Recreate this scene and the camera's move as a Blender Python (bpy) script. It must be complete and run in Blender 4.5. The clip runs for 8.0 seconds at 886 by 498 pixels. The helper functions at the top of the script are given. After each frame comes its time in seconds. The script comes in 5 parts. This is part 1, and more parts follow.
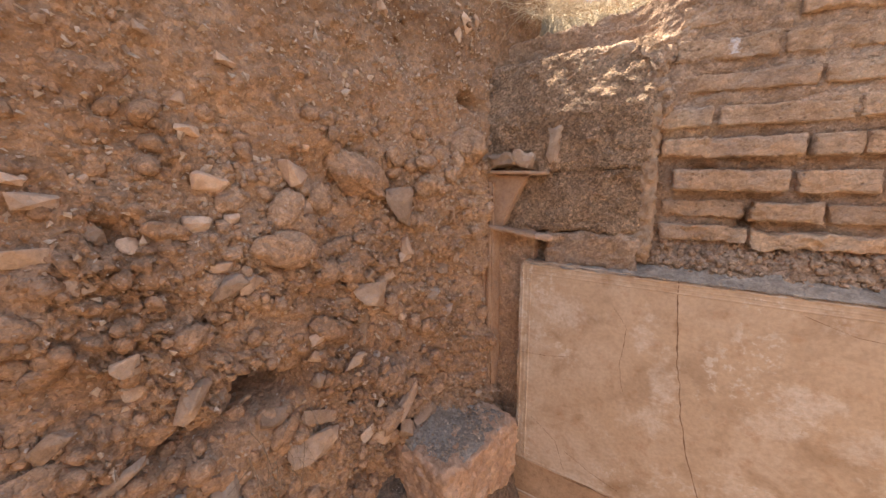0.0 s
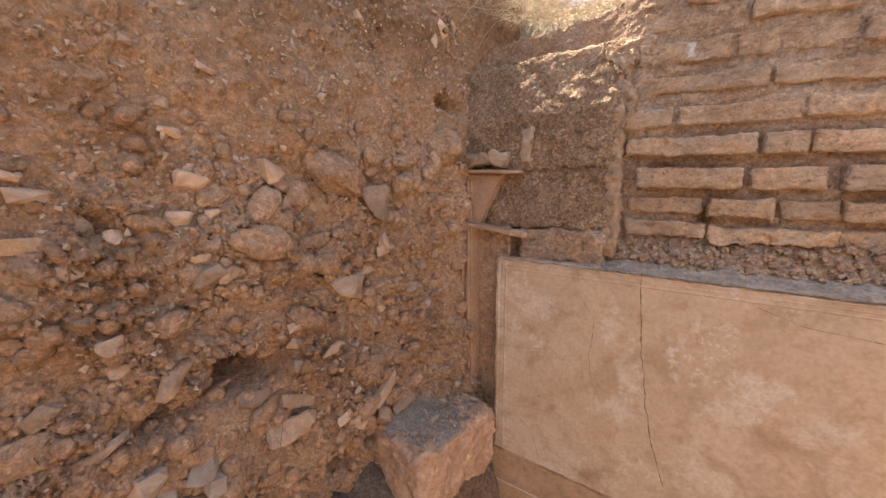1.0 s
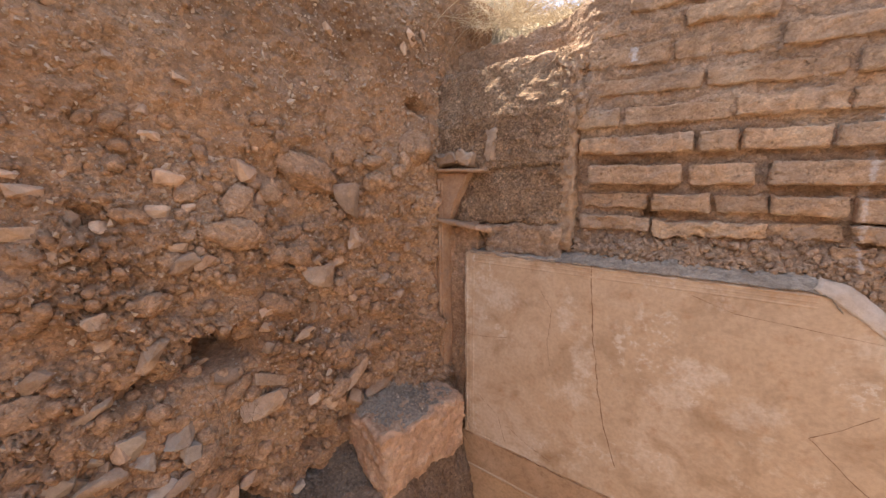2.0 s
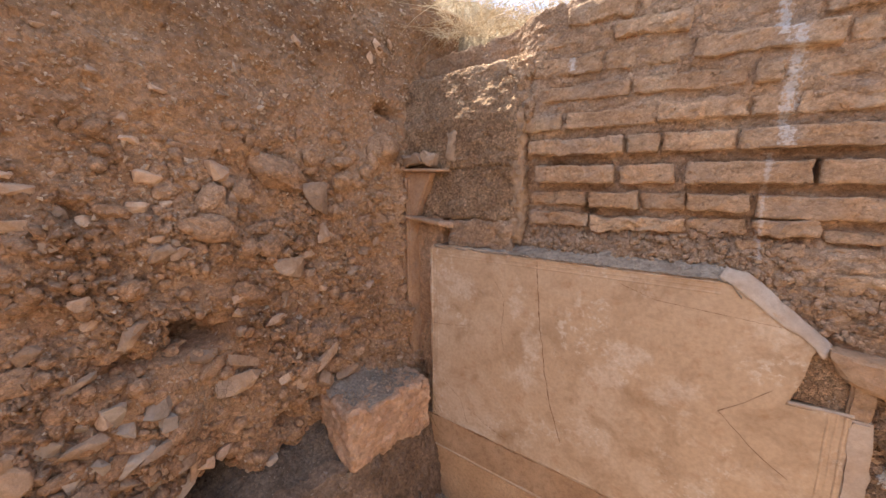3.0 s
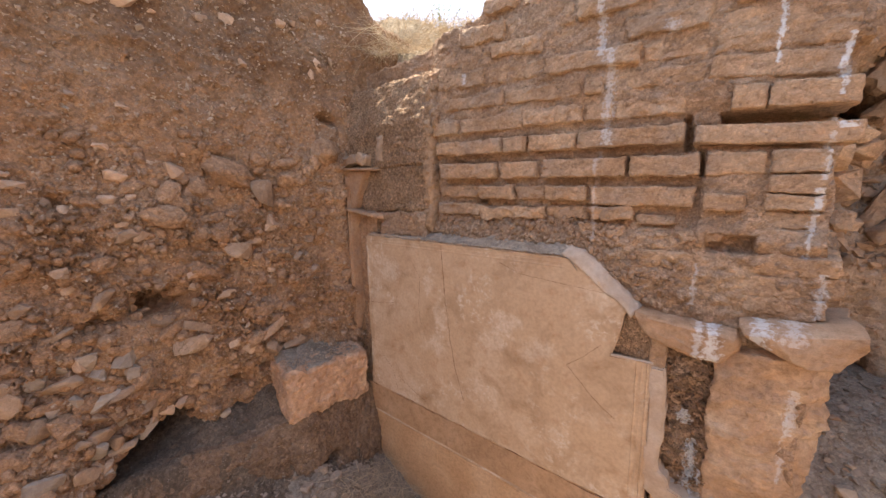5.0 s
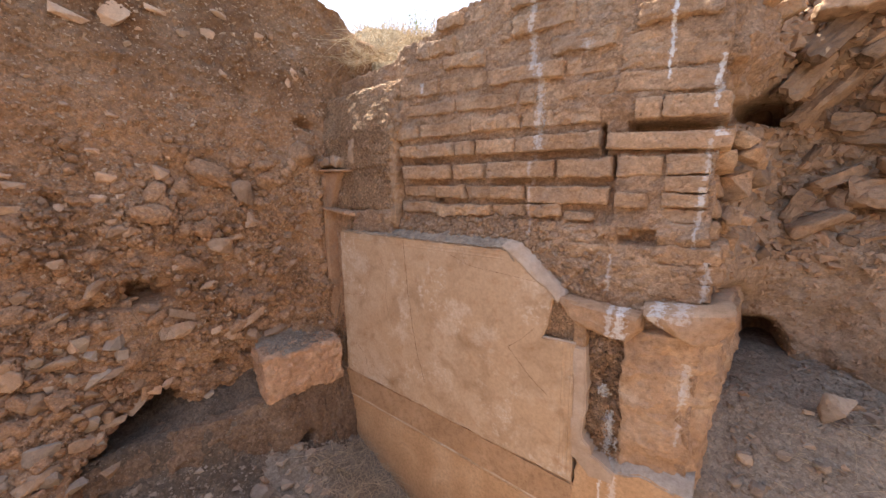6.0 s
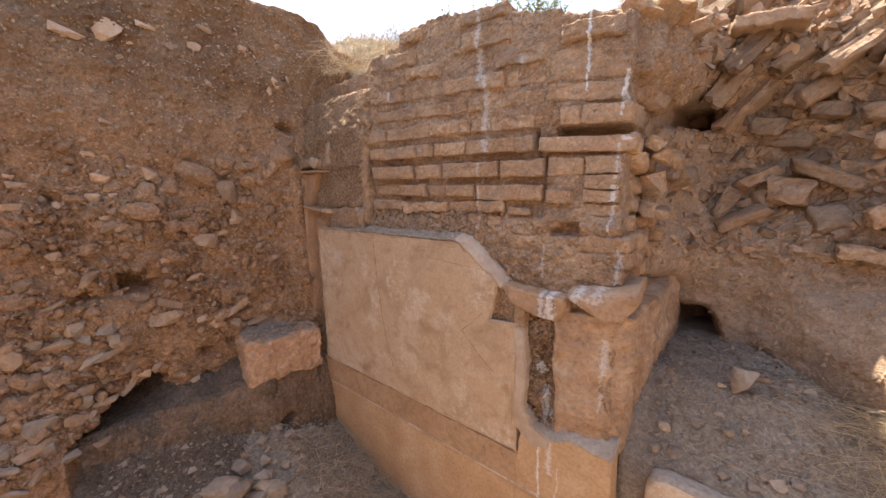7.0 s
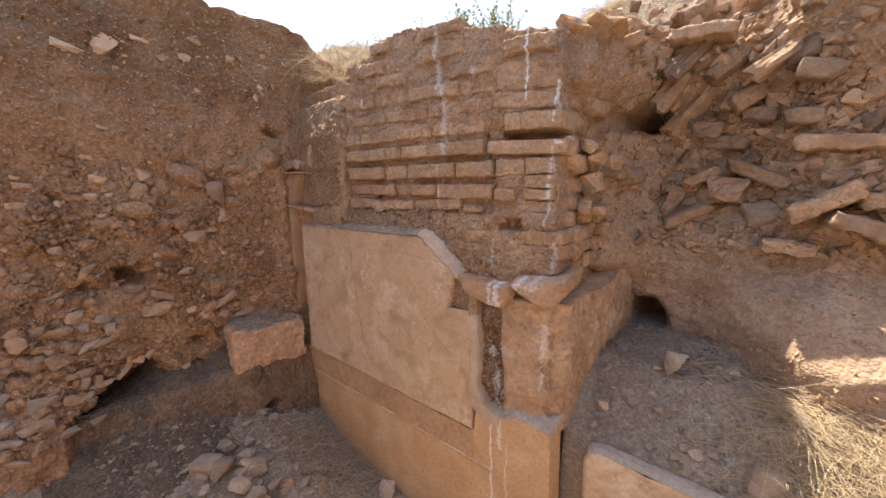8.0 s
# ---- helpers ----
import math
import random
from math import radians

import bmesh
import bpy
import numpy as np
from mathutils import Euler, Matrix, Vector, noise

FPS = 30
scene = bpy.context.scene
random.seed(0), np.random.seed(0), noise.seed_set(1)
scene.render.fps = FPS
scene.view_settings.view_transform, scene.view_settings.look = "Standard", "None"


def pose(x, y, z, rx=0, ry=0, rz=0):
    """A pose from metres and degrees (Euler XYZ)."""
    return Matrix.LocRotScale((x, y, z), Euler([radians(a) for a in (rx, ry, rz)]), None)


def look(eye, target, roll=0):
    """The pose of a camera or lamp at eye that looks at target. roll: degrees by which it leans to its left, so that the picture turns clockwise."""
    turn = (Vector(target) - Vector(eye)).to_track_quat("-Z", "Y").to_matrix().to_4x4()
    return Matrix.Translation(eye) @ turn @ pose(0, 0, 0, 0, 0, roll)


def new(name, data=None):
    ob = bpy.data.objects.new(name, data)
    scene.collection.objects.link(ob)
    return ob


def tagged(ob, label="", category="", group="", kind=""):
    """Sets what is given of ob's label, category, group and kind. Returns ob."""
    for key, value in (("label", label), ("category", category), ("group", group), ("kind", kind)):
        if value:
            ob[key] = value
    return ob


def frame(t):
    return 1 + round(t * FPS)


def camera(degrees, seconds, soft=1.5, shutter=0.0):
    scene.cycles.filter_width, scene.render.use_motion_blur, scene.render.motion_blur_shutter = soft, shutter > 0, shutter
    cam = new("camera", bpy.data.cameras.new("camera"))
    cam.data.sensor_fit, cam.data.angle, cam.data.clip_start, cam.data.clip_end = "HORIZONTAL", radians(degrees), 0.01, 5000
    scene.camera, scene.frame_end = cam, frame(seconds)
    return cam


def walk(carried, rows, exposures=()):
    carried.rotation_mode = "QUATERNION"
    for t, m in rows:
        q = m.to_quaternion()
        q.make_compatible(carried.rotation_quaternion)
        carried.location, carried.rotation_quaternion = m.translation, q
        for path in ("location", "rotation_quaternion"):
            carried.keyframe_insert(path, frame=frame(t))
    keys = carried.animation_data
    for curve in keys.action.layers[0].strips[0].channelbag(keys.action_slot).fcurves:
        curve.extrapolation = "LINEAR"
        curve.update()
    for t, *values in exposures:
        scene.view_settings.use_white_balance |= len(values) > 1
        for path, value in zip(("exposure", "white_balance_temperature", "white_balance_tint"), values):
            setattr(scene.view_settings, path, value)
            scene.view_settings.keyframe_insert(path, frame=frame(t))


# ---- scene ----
cam = camera(103.8, 8.0, soft=1.45)
PATH = [
    (0, (0.293, 0.096, 1.875), (-0.782, 1.749, 1.541), -0.2),
    (0.5, (0.358, 0.099, 1.871), (-0.733, 1.742, 1.538), -0.1),
    (1, (0.429, 0.103, 1.86), (-0.673, 1.74, 1.536), -0.3),
    (1.5, (0.533, 0.12, 1.849), (-0.602, 1.735, 1.533), -0.5),
    (3, (0.859, 0.128, 1.837), (-0.299, 1.726, 1.514), -0.5),
    (3.5, (0.994, 0.137, 1.839), (-0.177, 1.724, 1.507), -0.5),
    (4, (1.107, 0.144, 1.829), (-0.073, 1.726, 1.502), -0.6),
    (4.5, (1.249, 0.163, 1.809), (0.049, 1.731, 1.493), -0.8),
    (5.8, (1.618, 0.194, 1.793), (0.385, 1.737, 1.478), -0.8),
    (6, (1.669, 0.191, 1.793), (0.437, 1.735, 1.478), -0.9),
    (6.5, (1.796, 0.194, 1.781), (0.558, 1.734, 1.472), -0.9),
    (7, (1.933, 0.181, 1.771), (0.698, 1.725, 1.467), -1.0),
    (7.5, (2.072, 0.174, 1.765), (0.837, 1.718, 1.464), -1.0),
    (8, (2.193, 0.196, 1.757), (0.938, 1.724, 1.458), -1.1),
]
walk(cam, [(t, look(eye, target, roll)) for t, eye, target, roll in PATH], [(0.0, 2.08, 7000, 10), (3.5, 1.90, 6900, 10), (6.0, 1.82, 6850, 10), (8.0, 1.61, 6850, 10)])

# ---- daylight: high summer sun from behind the north-west corner ----
SUN_WAY = Vector((-0.41, 0.16, 1.0)).normalized()
world = bpy.data.worlds.new("sky")
world.use_nodes = True
scene.world = world
sky = world.node_tree.nodes.new("ShaderNodeTexSky")
sky.sky_type, sky.sun_disc = "NISHITA", False
sky.sun_elevation = math.asin(SUN_WAY.z)
sky.sun_rotation = math.atan2(SUN_WAY.x, SUN_WAY.y)
sky.dust_density = 2.0
backing = world.node_tree.nodes["Background"]
backing.inputs["Strength"].default_value = 0.145
world.node_tree.links.new(sky.outputs["Color"], backing.inputs["Color"])
sun = new("sun", bpy.data.lights.new("sun", "SUN"))
sun.data.energy, sun.data.angle, sun.data.color = 4.2, radians(0.55), (1.0, 0.95, 0.87)
sun.matrix_world = look(SUN_WAY * 30, (0, 0, 0))


# ---- small maths ----
def fb(x, y, z, scale, octaves=4):
    return noise.fractal(Vector((x * scale, y * scale, z * scale)), 1.0, 2.0, octaves)


def cells(x, y, z, scale):
    d, _ = noise.voronoi(Vector((x * scale, y * scale, z * scale)))
    return d[0], d[1]


def step(a, b, v):
    t = min(1.0, max(0.0, (v - a) / (b - a)))
    return t * t * (3 - 2 * t)


def line(v, *knots):
    """Piecewise straight curve through (at, value) knots."""
    for (a, p), (b, q) in zip(knots, knots[1:]):
        if v <= b:
            return p + (q - p) * max(0.0, (v - a) / (b - a))
    return knots[-1][1]


# ---- materials ----
def node(nt, kind, **values):
    n = nt.nodes.new(kind)
    for key, value in values.items():
        n.inputs[key].default_value = value
    return n


def ramp(nt, fac, stops):
    n = nt.nodes.new("ShaderNodeValToRGB")
    r = n.color_ramp
    while len(r.elements) < len(stops):
        r.elements.new(0.5)
    for e, (p, c) in zip(r.elements, stops):
        e.position = p
        e.color = (*c, 1) if len(c) == 3 else c
    nt.links.new(fac, n.inputs["Fac"])
    return n.outputs["Color"]


def mixed(nt, fac, a, b, how="MIX"):
    n = nt.nodes.new("ShaderNodeMix")
    n.data_type, n.blend_type = "RGBA", how
    for socket, v in ((n.inputs[0], fac), (n.inputs[6], a), (n.inputs[7], b)):
        if isinstance(v, (int, float)):
            socket.default_value = v
        elif isinstance(v, tuple):
            socket.default_value = (*v, 1)
        else:
            nt.links.new(v, socket)
    return n.outputs[2]


def maths(nt, op, a, b=0.0, c=0.0):
    n = nt.nodes.new("ShaderNodeMath")
    n.operation = op
    for socket, v in zip(n.inputs, (a, b, c)):
        if isinstance(v, (int, float)):
            socket.default_value = v
        else:
            nt.links.new(v, socket)
    return n.outputs[0]


def noisy(nt, where, scale, detail=6.0, rough=0.6, distortion=0.0):
    n = node(nt, "ShaderNodeTexNoise", Scale=scale, Detail=detail, Roughness=rough, Distortion=distortion)
    nt.links.new(where, n.inputs["Vector"])
    return n.outputs["Fac"]


def begin(name, rough):
    m = bpy.data.materials.new(name)
    m.use_nodes = True
    nt = m.node_tree
    bs = nt.nodes["Principled BSDF"]
    bs.inputs["Roughness"].default_value = rough
    bs.inputs["Specular IOR Level"].default_value = 0.2
    where = nt.nodes.new("ShaderNodeNewGeometry").outputs["Position"]
    return m, nt, bs, where


def finish(nt, bs, colour, heights):
    nt.links.new(colour, bs.inputs["Base Color"])
    last = None
    for h, strength, distance in heights:
        b = node(nt, "ShaderNodeBump", Strength=strength, Distance=distance)
        nt.links.new(h, b.inputs["Height"])
        if last:
            nt.links.new(last, b.inputs["Normal"])
        last = b.outputs["Normal"]
    if last:
        nt.links.new(last, bs.inputs["Normal"])


def drips(nt, where, colour, runs):
    """White lime runs: each (x, half width, z low, z high, strength), ragged at the rims."""
    xyz = nt.nodes.new("ShaderNodeSeparateXYZ")
    nt.links.new(where, xyz.inputs[0])
    wob = noisy(nt, where, 14.0, 3.0)
    rag = noisy(nt, where, 75.0, 5.0, 0.7)
    for x, half, low, high, strength in runs:
        off = maths(nt, "ABSOLUTE", maths(nt, "ADD", maths(nt, "SUBTRACT", xyz.outputs["X"], x), maths(nt, "MULTIPLY", maths(nt, "SUBTRACT", wob, 0.5), 0.04)))
        side = maths(nt, "SUBTRACT", 1.0, maths(nt, "DIVIDE", off, half))
        side = maths(nt, "ADD", side, maths(nt, "MULTIPLY", maths(nt, "SUBTRACT", rag, 0.56), 4.0))
        end = maths(nt, "MULTIPLY", maths(nt, "GREATER_THAN", xyz.outputs["Z"], low), maths(nt, "LESS_THAN", xyz.outputs["Z"], high))
        inside = maths(nt, "MULTIPLY", maths(nt, "MINIMUM", maths(nt, "MAXIMUM", maths(nt, "MULTIPLY", side, 1.6), 0.0), 1.0), end)
        front = maths(nt, "LESS_THAN", xyz.outputs["Y"], 1.75)
        colour = mixed(nt, maths(nt, "MULTIPLY", maths(nt, "MULTIPLY", inside, front), strength), colour, (0.74, 0.71, 0.68))
    return colour


def earthy(name, dark, mid, light, big=3.0, fine=45.0, bump=1.0, flecks=0.0, rough=0.95, vary=0.0, runs=(), grey=0.0, crumb=0.0, crumb_scale=48.0, topsoil=0.0, grain=1.0, pits=0.0):
    m, nt, bs, where = begin(name, rough)
    a, b = noisy(nt, where, big, 5.0, 0.6, 0.4), noisy(nt, where, fine, 7.0, 0.65)
    c = noisy(nt, where, fine * 6, 4.0, 0.7)
    body = ramp(nt, a, [(0.28, dark), (0.5, mid), (0.72, light)])
    body = mixed(nt, 0.75 * grain, body, ramp(nt, b, [(0.3, (0.68, 0.66, 0.64)), (0.5, (1, 1, 1)), (0.75, (1.22, 1.2, 1.18))]), "MULTIPLY")
    body = mixed(nt, 0.5 * grain, body, ramp(nt, c, [(0.3, (0.7, 0.7, 0.7)), (0.6, (1.15, 1.15, 1.15))]), "MULTIPLY")
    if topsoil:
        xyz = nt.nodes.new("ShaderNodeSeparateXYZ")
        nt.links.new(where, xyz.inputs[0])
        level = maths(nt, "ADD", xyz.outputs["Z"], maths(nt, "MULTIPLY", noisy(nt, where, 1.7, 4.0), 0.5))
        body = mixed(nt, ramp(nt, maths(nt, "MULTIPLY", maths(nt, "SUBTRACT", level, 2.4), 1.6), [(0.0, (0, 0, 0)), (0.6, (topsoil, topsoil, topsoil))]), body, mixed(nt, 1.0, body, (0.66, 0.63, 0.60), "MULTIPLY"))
    relief = []
    if crumb:
        stretched = nt.nodes.new("ShaderNodeVectorMath")
        stretched.operation = "ADD"
        shake = node(nt, "ShaderNodeTexNoise", Scale=crumb_scale * 0.5, Detail=3.0)
        nt.links.new(where, shake.inputs["Vector"])
        small = nt.nodes.new("ShaderNodeVectorMath")
        small.operation = "SCALE"
        small.inputs["Scale"].default_value = 0.022
        nt.links.new(shake.outputs["Color"], small.inputs[0])
        nt.links.new(where, stretched.inputs[0])
        nt.links.new(small.outputs[0], stretched.inputs[1])
        for scale, weight in ((crumb_scale, 1.0), (crumb_scale * 2.7, 0.6)):
            v = node(nt, "ShaderNodeTexVoronoi", Scale=scale, Randomness=1.0)
            nt.links.new(stretched.outputs[0], v.inputs["Vector"])
            grains = nt.nodes.new("ShaderNodeSeparateColor")
            nt.links.new(v.outputs["Color"], grains.inputs[0])
            k = crumb * weight
            body = mixed(nt, 1.0, body, ramp(nt, grains.outputs[0], [(0.0, (1 - 0.42 * k, 1 - 0.43 * k, 1 - 0.44 * k)), (0.6, (1, 1, 1)), (1.0, (1 + 0.5 * k, 1 + 0.47 * k, 1 + 0.44 * k))]), "MULTIPLY")
            high = maths(nt, "SUBTRACT", maths(nt, "MULTIPLY", grains.outputs[1], 0.8), v.outputs["Distance"])
            relief.append((high, min(1.0, 1.3 * k), 0.9 / scale))
    if grey:
        g = noisy(nt, where, big * 1.7, 4.0, 0.55)
        body = mixed(nt, ramp(nt, g, [(0.5, (0, 0, 0)), (0.68, (grey, grey, grey))]), body, (0.25, 0.21, 0.18))
    if flecks:
        v = node(nt, "ShaderNodeTexVoronoi", Scale=90.0, Randomness=1.0)
        nt.links.new(where, v.inputs["Vector"])
        spot = ramp(nt, v.outputs["Distance"], [(0.16, (1, 1, 1)), (0.24, (0, 0, 0))])
        some = ramp(nt, noisy(nt, where, 33.0, 2.0), [(0.5, (0, 0, 0)), (0.62, (flecks, flecks, flecks))])
        body = mixed(nt, mixed(nt, 1.0, spot, some, "MULTIPLY"), body, (0.5, 0.42, 0.34))
    if vary:
        info = nt.nodes.new("ShaderNodeObjectInfo")
        tone = ramp(nt, info.outputs["Random"], [(0.0, (1 - vary, 1 - vary, 1 - vary * 0.9)), (0.5, (1, 1, 1)), (1.0, (1 + vary, 1 + vary * 0.92, 1 + vary * 0.85))])
        body = mixed(nt, 1.0, body, tone, "MULTIPLY")
    if pits:
        v = node(nt, "ShaderNodeTexVoronoi", Scale=55.0, Randomness=1.0)
        nt.links.new(where, v.inputs["Vector"])
        here = ramp(nt, noisy(nt, where, 12.0, 4.0, 0.6), [(0.48, (0, 0, 0)), (0.64, (1, 1, 1))])
        hole = mixed(nt, 1.0, ramp(nt, v.outputs["Distance"], [(0.12, (1, 1, 1)), (0.3, (0, 0, 0))]), here, "MULTIPLY")
        layer = nt.nodes.new("ShaderNodeMapping")
        layer.inputs["Scale"].default_value = (1.0, 1.0, 1.9)
        nt.links.new(where, layer.inputs["Vector"])
        seam = noisy(nt, layer.outputs["Vector"], 17.0, 8.0, 0.7, 0.9)
        body = mixed(nt, pits, body, ramp(nt, seam, [(0.33, (0.66, 0.63, 0.60)), (0.47, (1, 1, 1)), (0.68, (1.14, 1.14, 1.14))]), "MULTIPLY")
        body = mixed(nt, maths(nt, "MULTIPLY", hole, pits * 0.7), body, mixed(nt, 1.0, body, (0.45, 0.42, 0.40), "MULTIPLY"))
        relief += [(hole, 0.7 * pits, -0.006), (seam, 0.7 * pits, 0.010)]
    if runs:
        body = drips(nt, where, body, runs)
    finish(nt, bs, body, [(b, min(1.0, 0.8 * bump), 0.012 * max(1.0, bump)), (c, min(1.0, 0.6 * bump), 0.004 * max(1.0, bump))] + relief)
    return m


RUNS = [(1.022, 0.022, 2.28, 2.60, 0.55), (1.055, 0.028, 1.965, 2.30, 0.5), (1.502, 0.009, 2.15, 2.46, 1.0), (1.635, 0.010, 2.06, 2.20, 0.8), (1.63, 0.007, 2.04, 2.14, 0.8),
        (1.65, 0.028, 1.955, 2.00, 0.8), (1.625, 0.013, 1.82, 1.95, 0.5), (1.615, 0.016, 1.72, 1.80, 0.7), (1.612, 0.009, 1.60, 1.72, 0.5), (1.65, 0.016, 1.42, 1.56, 0.5), (1.03, 0.012, 1.60, 1.95, 0.3), (0.42, 0.020, 2.30, 2.35, 0.5), (1.24, 0.03, 2.30, 2.345, 0.4), (1.36, 0.012, 1.42, 1.56, 0.4)]
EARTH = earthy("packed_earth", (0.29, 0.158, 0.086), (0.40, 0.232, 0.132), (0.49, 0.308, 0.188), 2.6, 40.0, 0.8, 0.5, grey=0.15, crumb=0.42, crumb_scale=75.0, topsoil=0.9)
SOIL = earthy("grey_loose_soil", (0.227, 0.171, 0.123), (0.316, 0.246, 0.184), (0.396, 0.319, 0.246), 3.0, 42.0, 0.9, 0.6, crumb=0.4, crumb_scale=80.0, grain=0.7)
DARK_SOIL = earthy("dark_brown_soil", (0.115, 0.080, 0.055), (0.165, 0.118, 0.083), (0.225, 0.168, 0.122), 4.0, 42.0, 1.0, 0.6, crumb=0.5, crumb_scale=70.0)
DRY = earthy("straw_covered_earth", (0.230, 0.169, 0.101), (0.317, 0.241, 0.151), (0.389, 0.310, 0.205), 6.0, 60.0, 1.0)
DUSTY = earthy("dusty_grey_stone", (0.29, 0.212, 0.152), (0.38, 0.288, 0.212), (0.47, 0.37, 0.283), 12.0, 55.0, 0.7, vary=0.25, crumb=0.12, grain=0.6)
BANK = earthy("dusty_bank_earth", (0.316, 0.206, 0.130), (0.409, 0.279, 0.184), (0.493, 0.355, 0.249), 3.2, 40.0, 0.7, 0.5, grey=0.35, crumb=0.35, crumb_scale=75.0, grain=0.7)
STONE = earthy("buff_limestone", (0.42, 0.256, 0.156), (0.54, 0.352, 0.228), (0.63, 0.452, 0.318), 9.0, 50.0, 0.8, vary=0.22, crumb=0.12, grain=0.6)
SLAB = earthy("weathered_rubble", (0.31, 0.192, 0.115), (0.41, 0.266, 0.168), (0.50, 0.348, 0.236), 8.0, 45.0, 0.9, vary=0.25, grey=0.15, grain=0.6, crumb=0.18, crumb_scale=70.0)
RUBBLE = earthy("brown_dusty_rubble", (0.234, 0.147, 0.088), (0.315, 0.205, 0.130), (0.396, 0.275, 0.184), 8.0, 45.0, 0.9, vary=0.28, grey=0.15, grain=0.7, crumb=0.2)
PEBBLE = earthy("pale_pebble", (0.30, 0.19, 0.118), (0.45, 0.31, 0.205), (0.62, 0.47, 0.345), 30.0, 120.0, 0.5)
BRICK = earthy("mud_brick", (0.362, 0.212, 0.118), (0.453, 0.284, 0.170), (0.513, 0.351, 0.222), 5.0, 34.0, 0.55, vary=0.10, runs=RUNS, grey=0.3, crumb=0.34, crumb_scale=105.0, grain=0.8, pits=0.9)
MORTAR = earthy("earth_mortar", (0.325, 0.196, 0.116), (0.416, 0.262, 0.163), (0.476, 0.325, 0.211), 5.0, 38.0, 0.7, 0.3, runs=RUNS, grey=0.2, crumb=0.5, crumb_scale=105.0, grain=0.7, pits=0.6)
CONCRETE = earthy("rough_aggregate_mortar", (0.337, 0.200, 0.114), (0.449, 0.280, 0.167), (0.551, 0.370, 0.237), 7.0, 70.0, 1.2, 0.9, crumb=0.9, crumb_scale=130.0)
STRIP = earthy("smoothed_mortar", (0.34, 0.20, 0.115), (0.38, 0.24, 0.145), (0.43, 0.285, 0.18), 7.0, 45.0, 0.8, crumb=0.25)
CAPPING = earthy("grey_lime_capping", (0.23, 0.168, 0.12), (0.31, 0.24, 0.18), (0.40, 0.325, 0.255), 6.0, 60.0, 0.9, crumb=0.3)
WHITE_CAP = earthy("pale_lime_capping", (0.368, 0.281, 0.207), (0.451, 0.368, 0.294), (0.515, 0.446, 0.377), 9.0, 60.0, 0.8)
FILLET = earthy("pale_lime_fillet", (0.392, 0.270, 0.184), (0.464, 0.344, 0.253), (0.518, 0.411, 0.324), 7.0, 40.0, 0.4, crumb=0.08, grain=0.5)
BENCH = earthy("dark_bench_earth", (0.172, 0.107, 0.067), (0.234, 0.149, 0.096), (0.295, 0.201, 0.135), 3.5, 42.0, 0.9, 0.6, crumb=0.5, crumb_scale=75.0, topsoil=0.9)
BLOCK = earthy("pinkish_tufa", (0.432, 0.245, 0.141), (0.540, 0.328, 0.203), (0.612, 0.410, 0.271), 10.0, 36.0, 1.0, crumb=0.25, crumb_scale=40.0)
TERRACOTTA = earthy("terracotta_moulding", (0.32, 0.180, 0.102), (0.385, 0.224, 0.131), (0.44, 0.275, 0.168), 9.0, 60.0, 0.5, grey=0.3)
STAINED = earthy("lime_streaked_stone", (0.374, 0.225, 0.133), (0.484, 0.309, 0.193), (0.557, 0.401, 0.275), 7.0, 34.0, 1.1, runs=[(1.625, 0.020, 1.06, 1.21, 0.5), (1.615, 0.010, 0.9, 1.12, 0.4)], crumb=0.15, pits=0.6)
SALTED = earthy("lime_crusted_stone", (0.36, 0.21, 0.12), (0.45, 0.28, 0.17), (0.52, 0.36, 0.24), 9.0, 45.0, 1.1, runs=[(1.42, 0.030, 1.2, 1.5, 0.8), (1.385, 0.018, 1.2, 1.5, 0.6), (1.53, 0.030, 1.33, 1.5, 0.75), (1.60, 0.045, 1.365, 1.5, 0.45)])
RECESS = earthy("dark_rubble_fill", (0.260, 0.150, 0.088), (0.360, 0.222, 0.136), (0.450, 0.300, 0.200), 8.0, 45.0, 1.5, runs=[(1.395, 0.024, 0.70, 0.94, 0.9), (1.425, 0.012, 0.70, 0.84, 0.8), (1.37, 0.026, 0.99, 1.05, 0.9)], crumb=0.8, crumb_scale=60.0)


def clouds(nt, where, colour, spots, tint):
    """Worn pale patches: each (x, z, half width, half height, strength), with flaked rims."""
    xyz = nt.nodes.new("ShaderNodeSeparateXYZ")
    nt.links.new(where, xyz.inputs[0])
    rag = maths(nt, "ADD", maths(nt, "MULTIPLY", noisy(nt, where, 9.0, 5.0, 0.65), 2.2), maths(nt, "MULTIPLY", noisy(nt, where, 34.0, 8.0, 0.75), 2.0))
    for x, z, wide, high, strength in spots:
        dx = maths(nt, "DIVIDE", maths(nt, "SUBTRACT", xyz.outputs["X"], x), wide)
        dz = maths(nt, "DIVIDE", maths(nt, "SUBTRACT", xyz.outputs["Z"], z), high)
        far = maths(nt, "ADD", maths(nt, "MULTIPLY", dx, dx), maths(nt, "MULTIPLY", dz, dz))
        inside = maths(nt, "SUBTRACT", maths(nt, "SUBTRACT", rag, 1.75), maths(nt, "MULTIPLY", far, 0.42))
        inside = maths(nt, "MULTIPLY", maths(nt, "MINIMUM", maths(nt, "MAXIMUM", maths(nt, "MULTIPLY", inside, 1.6), 0.0), 1.0), strength)
        colour = mixed(nt, inside, colour, tint)
    return colour


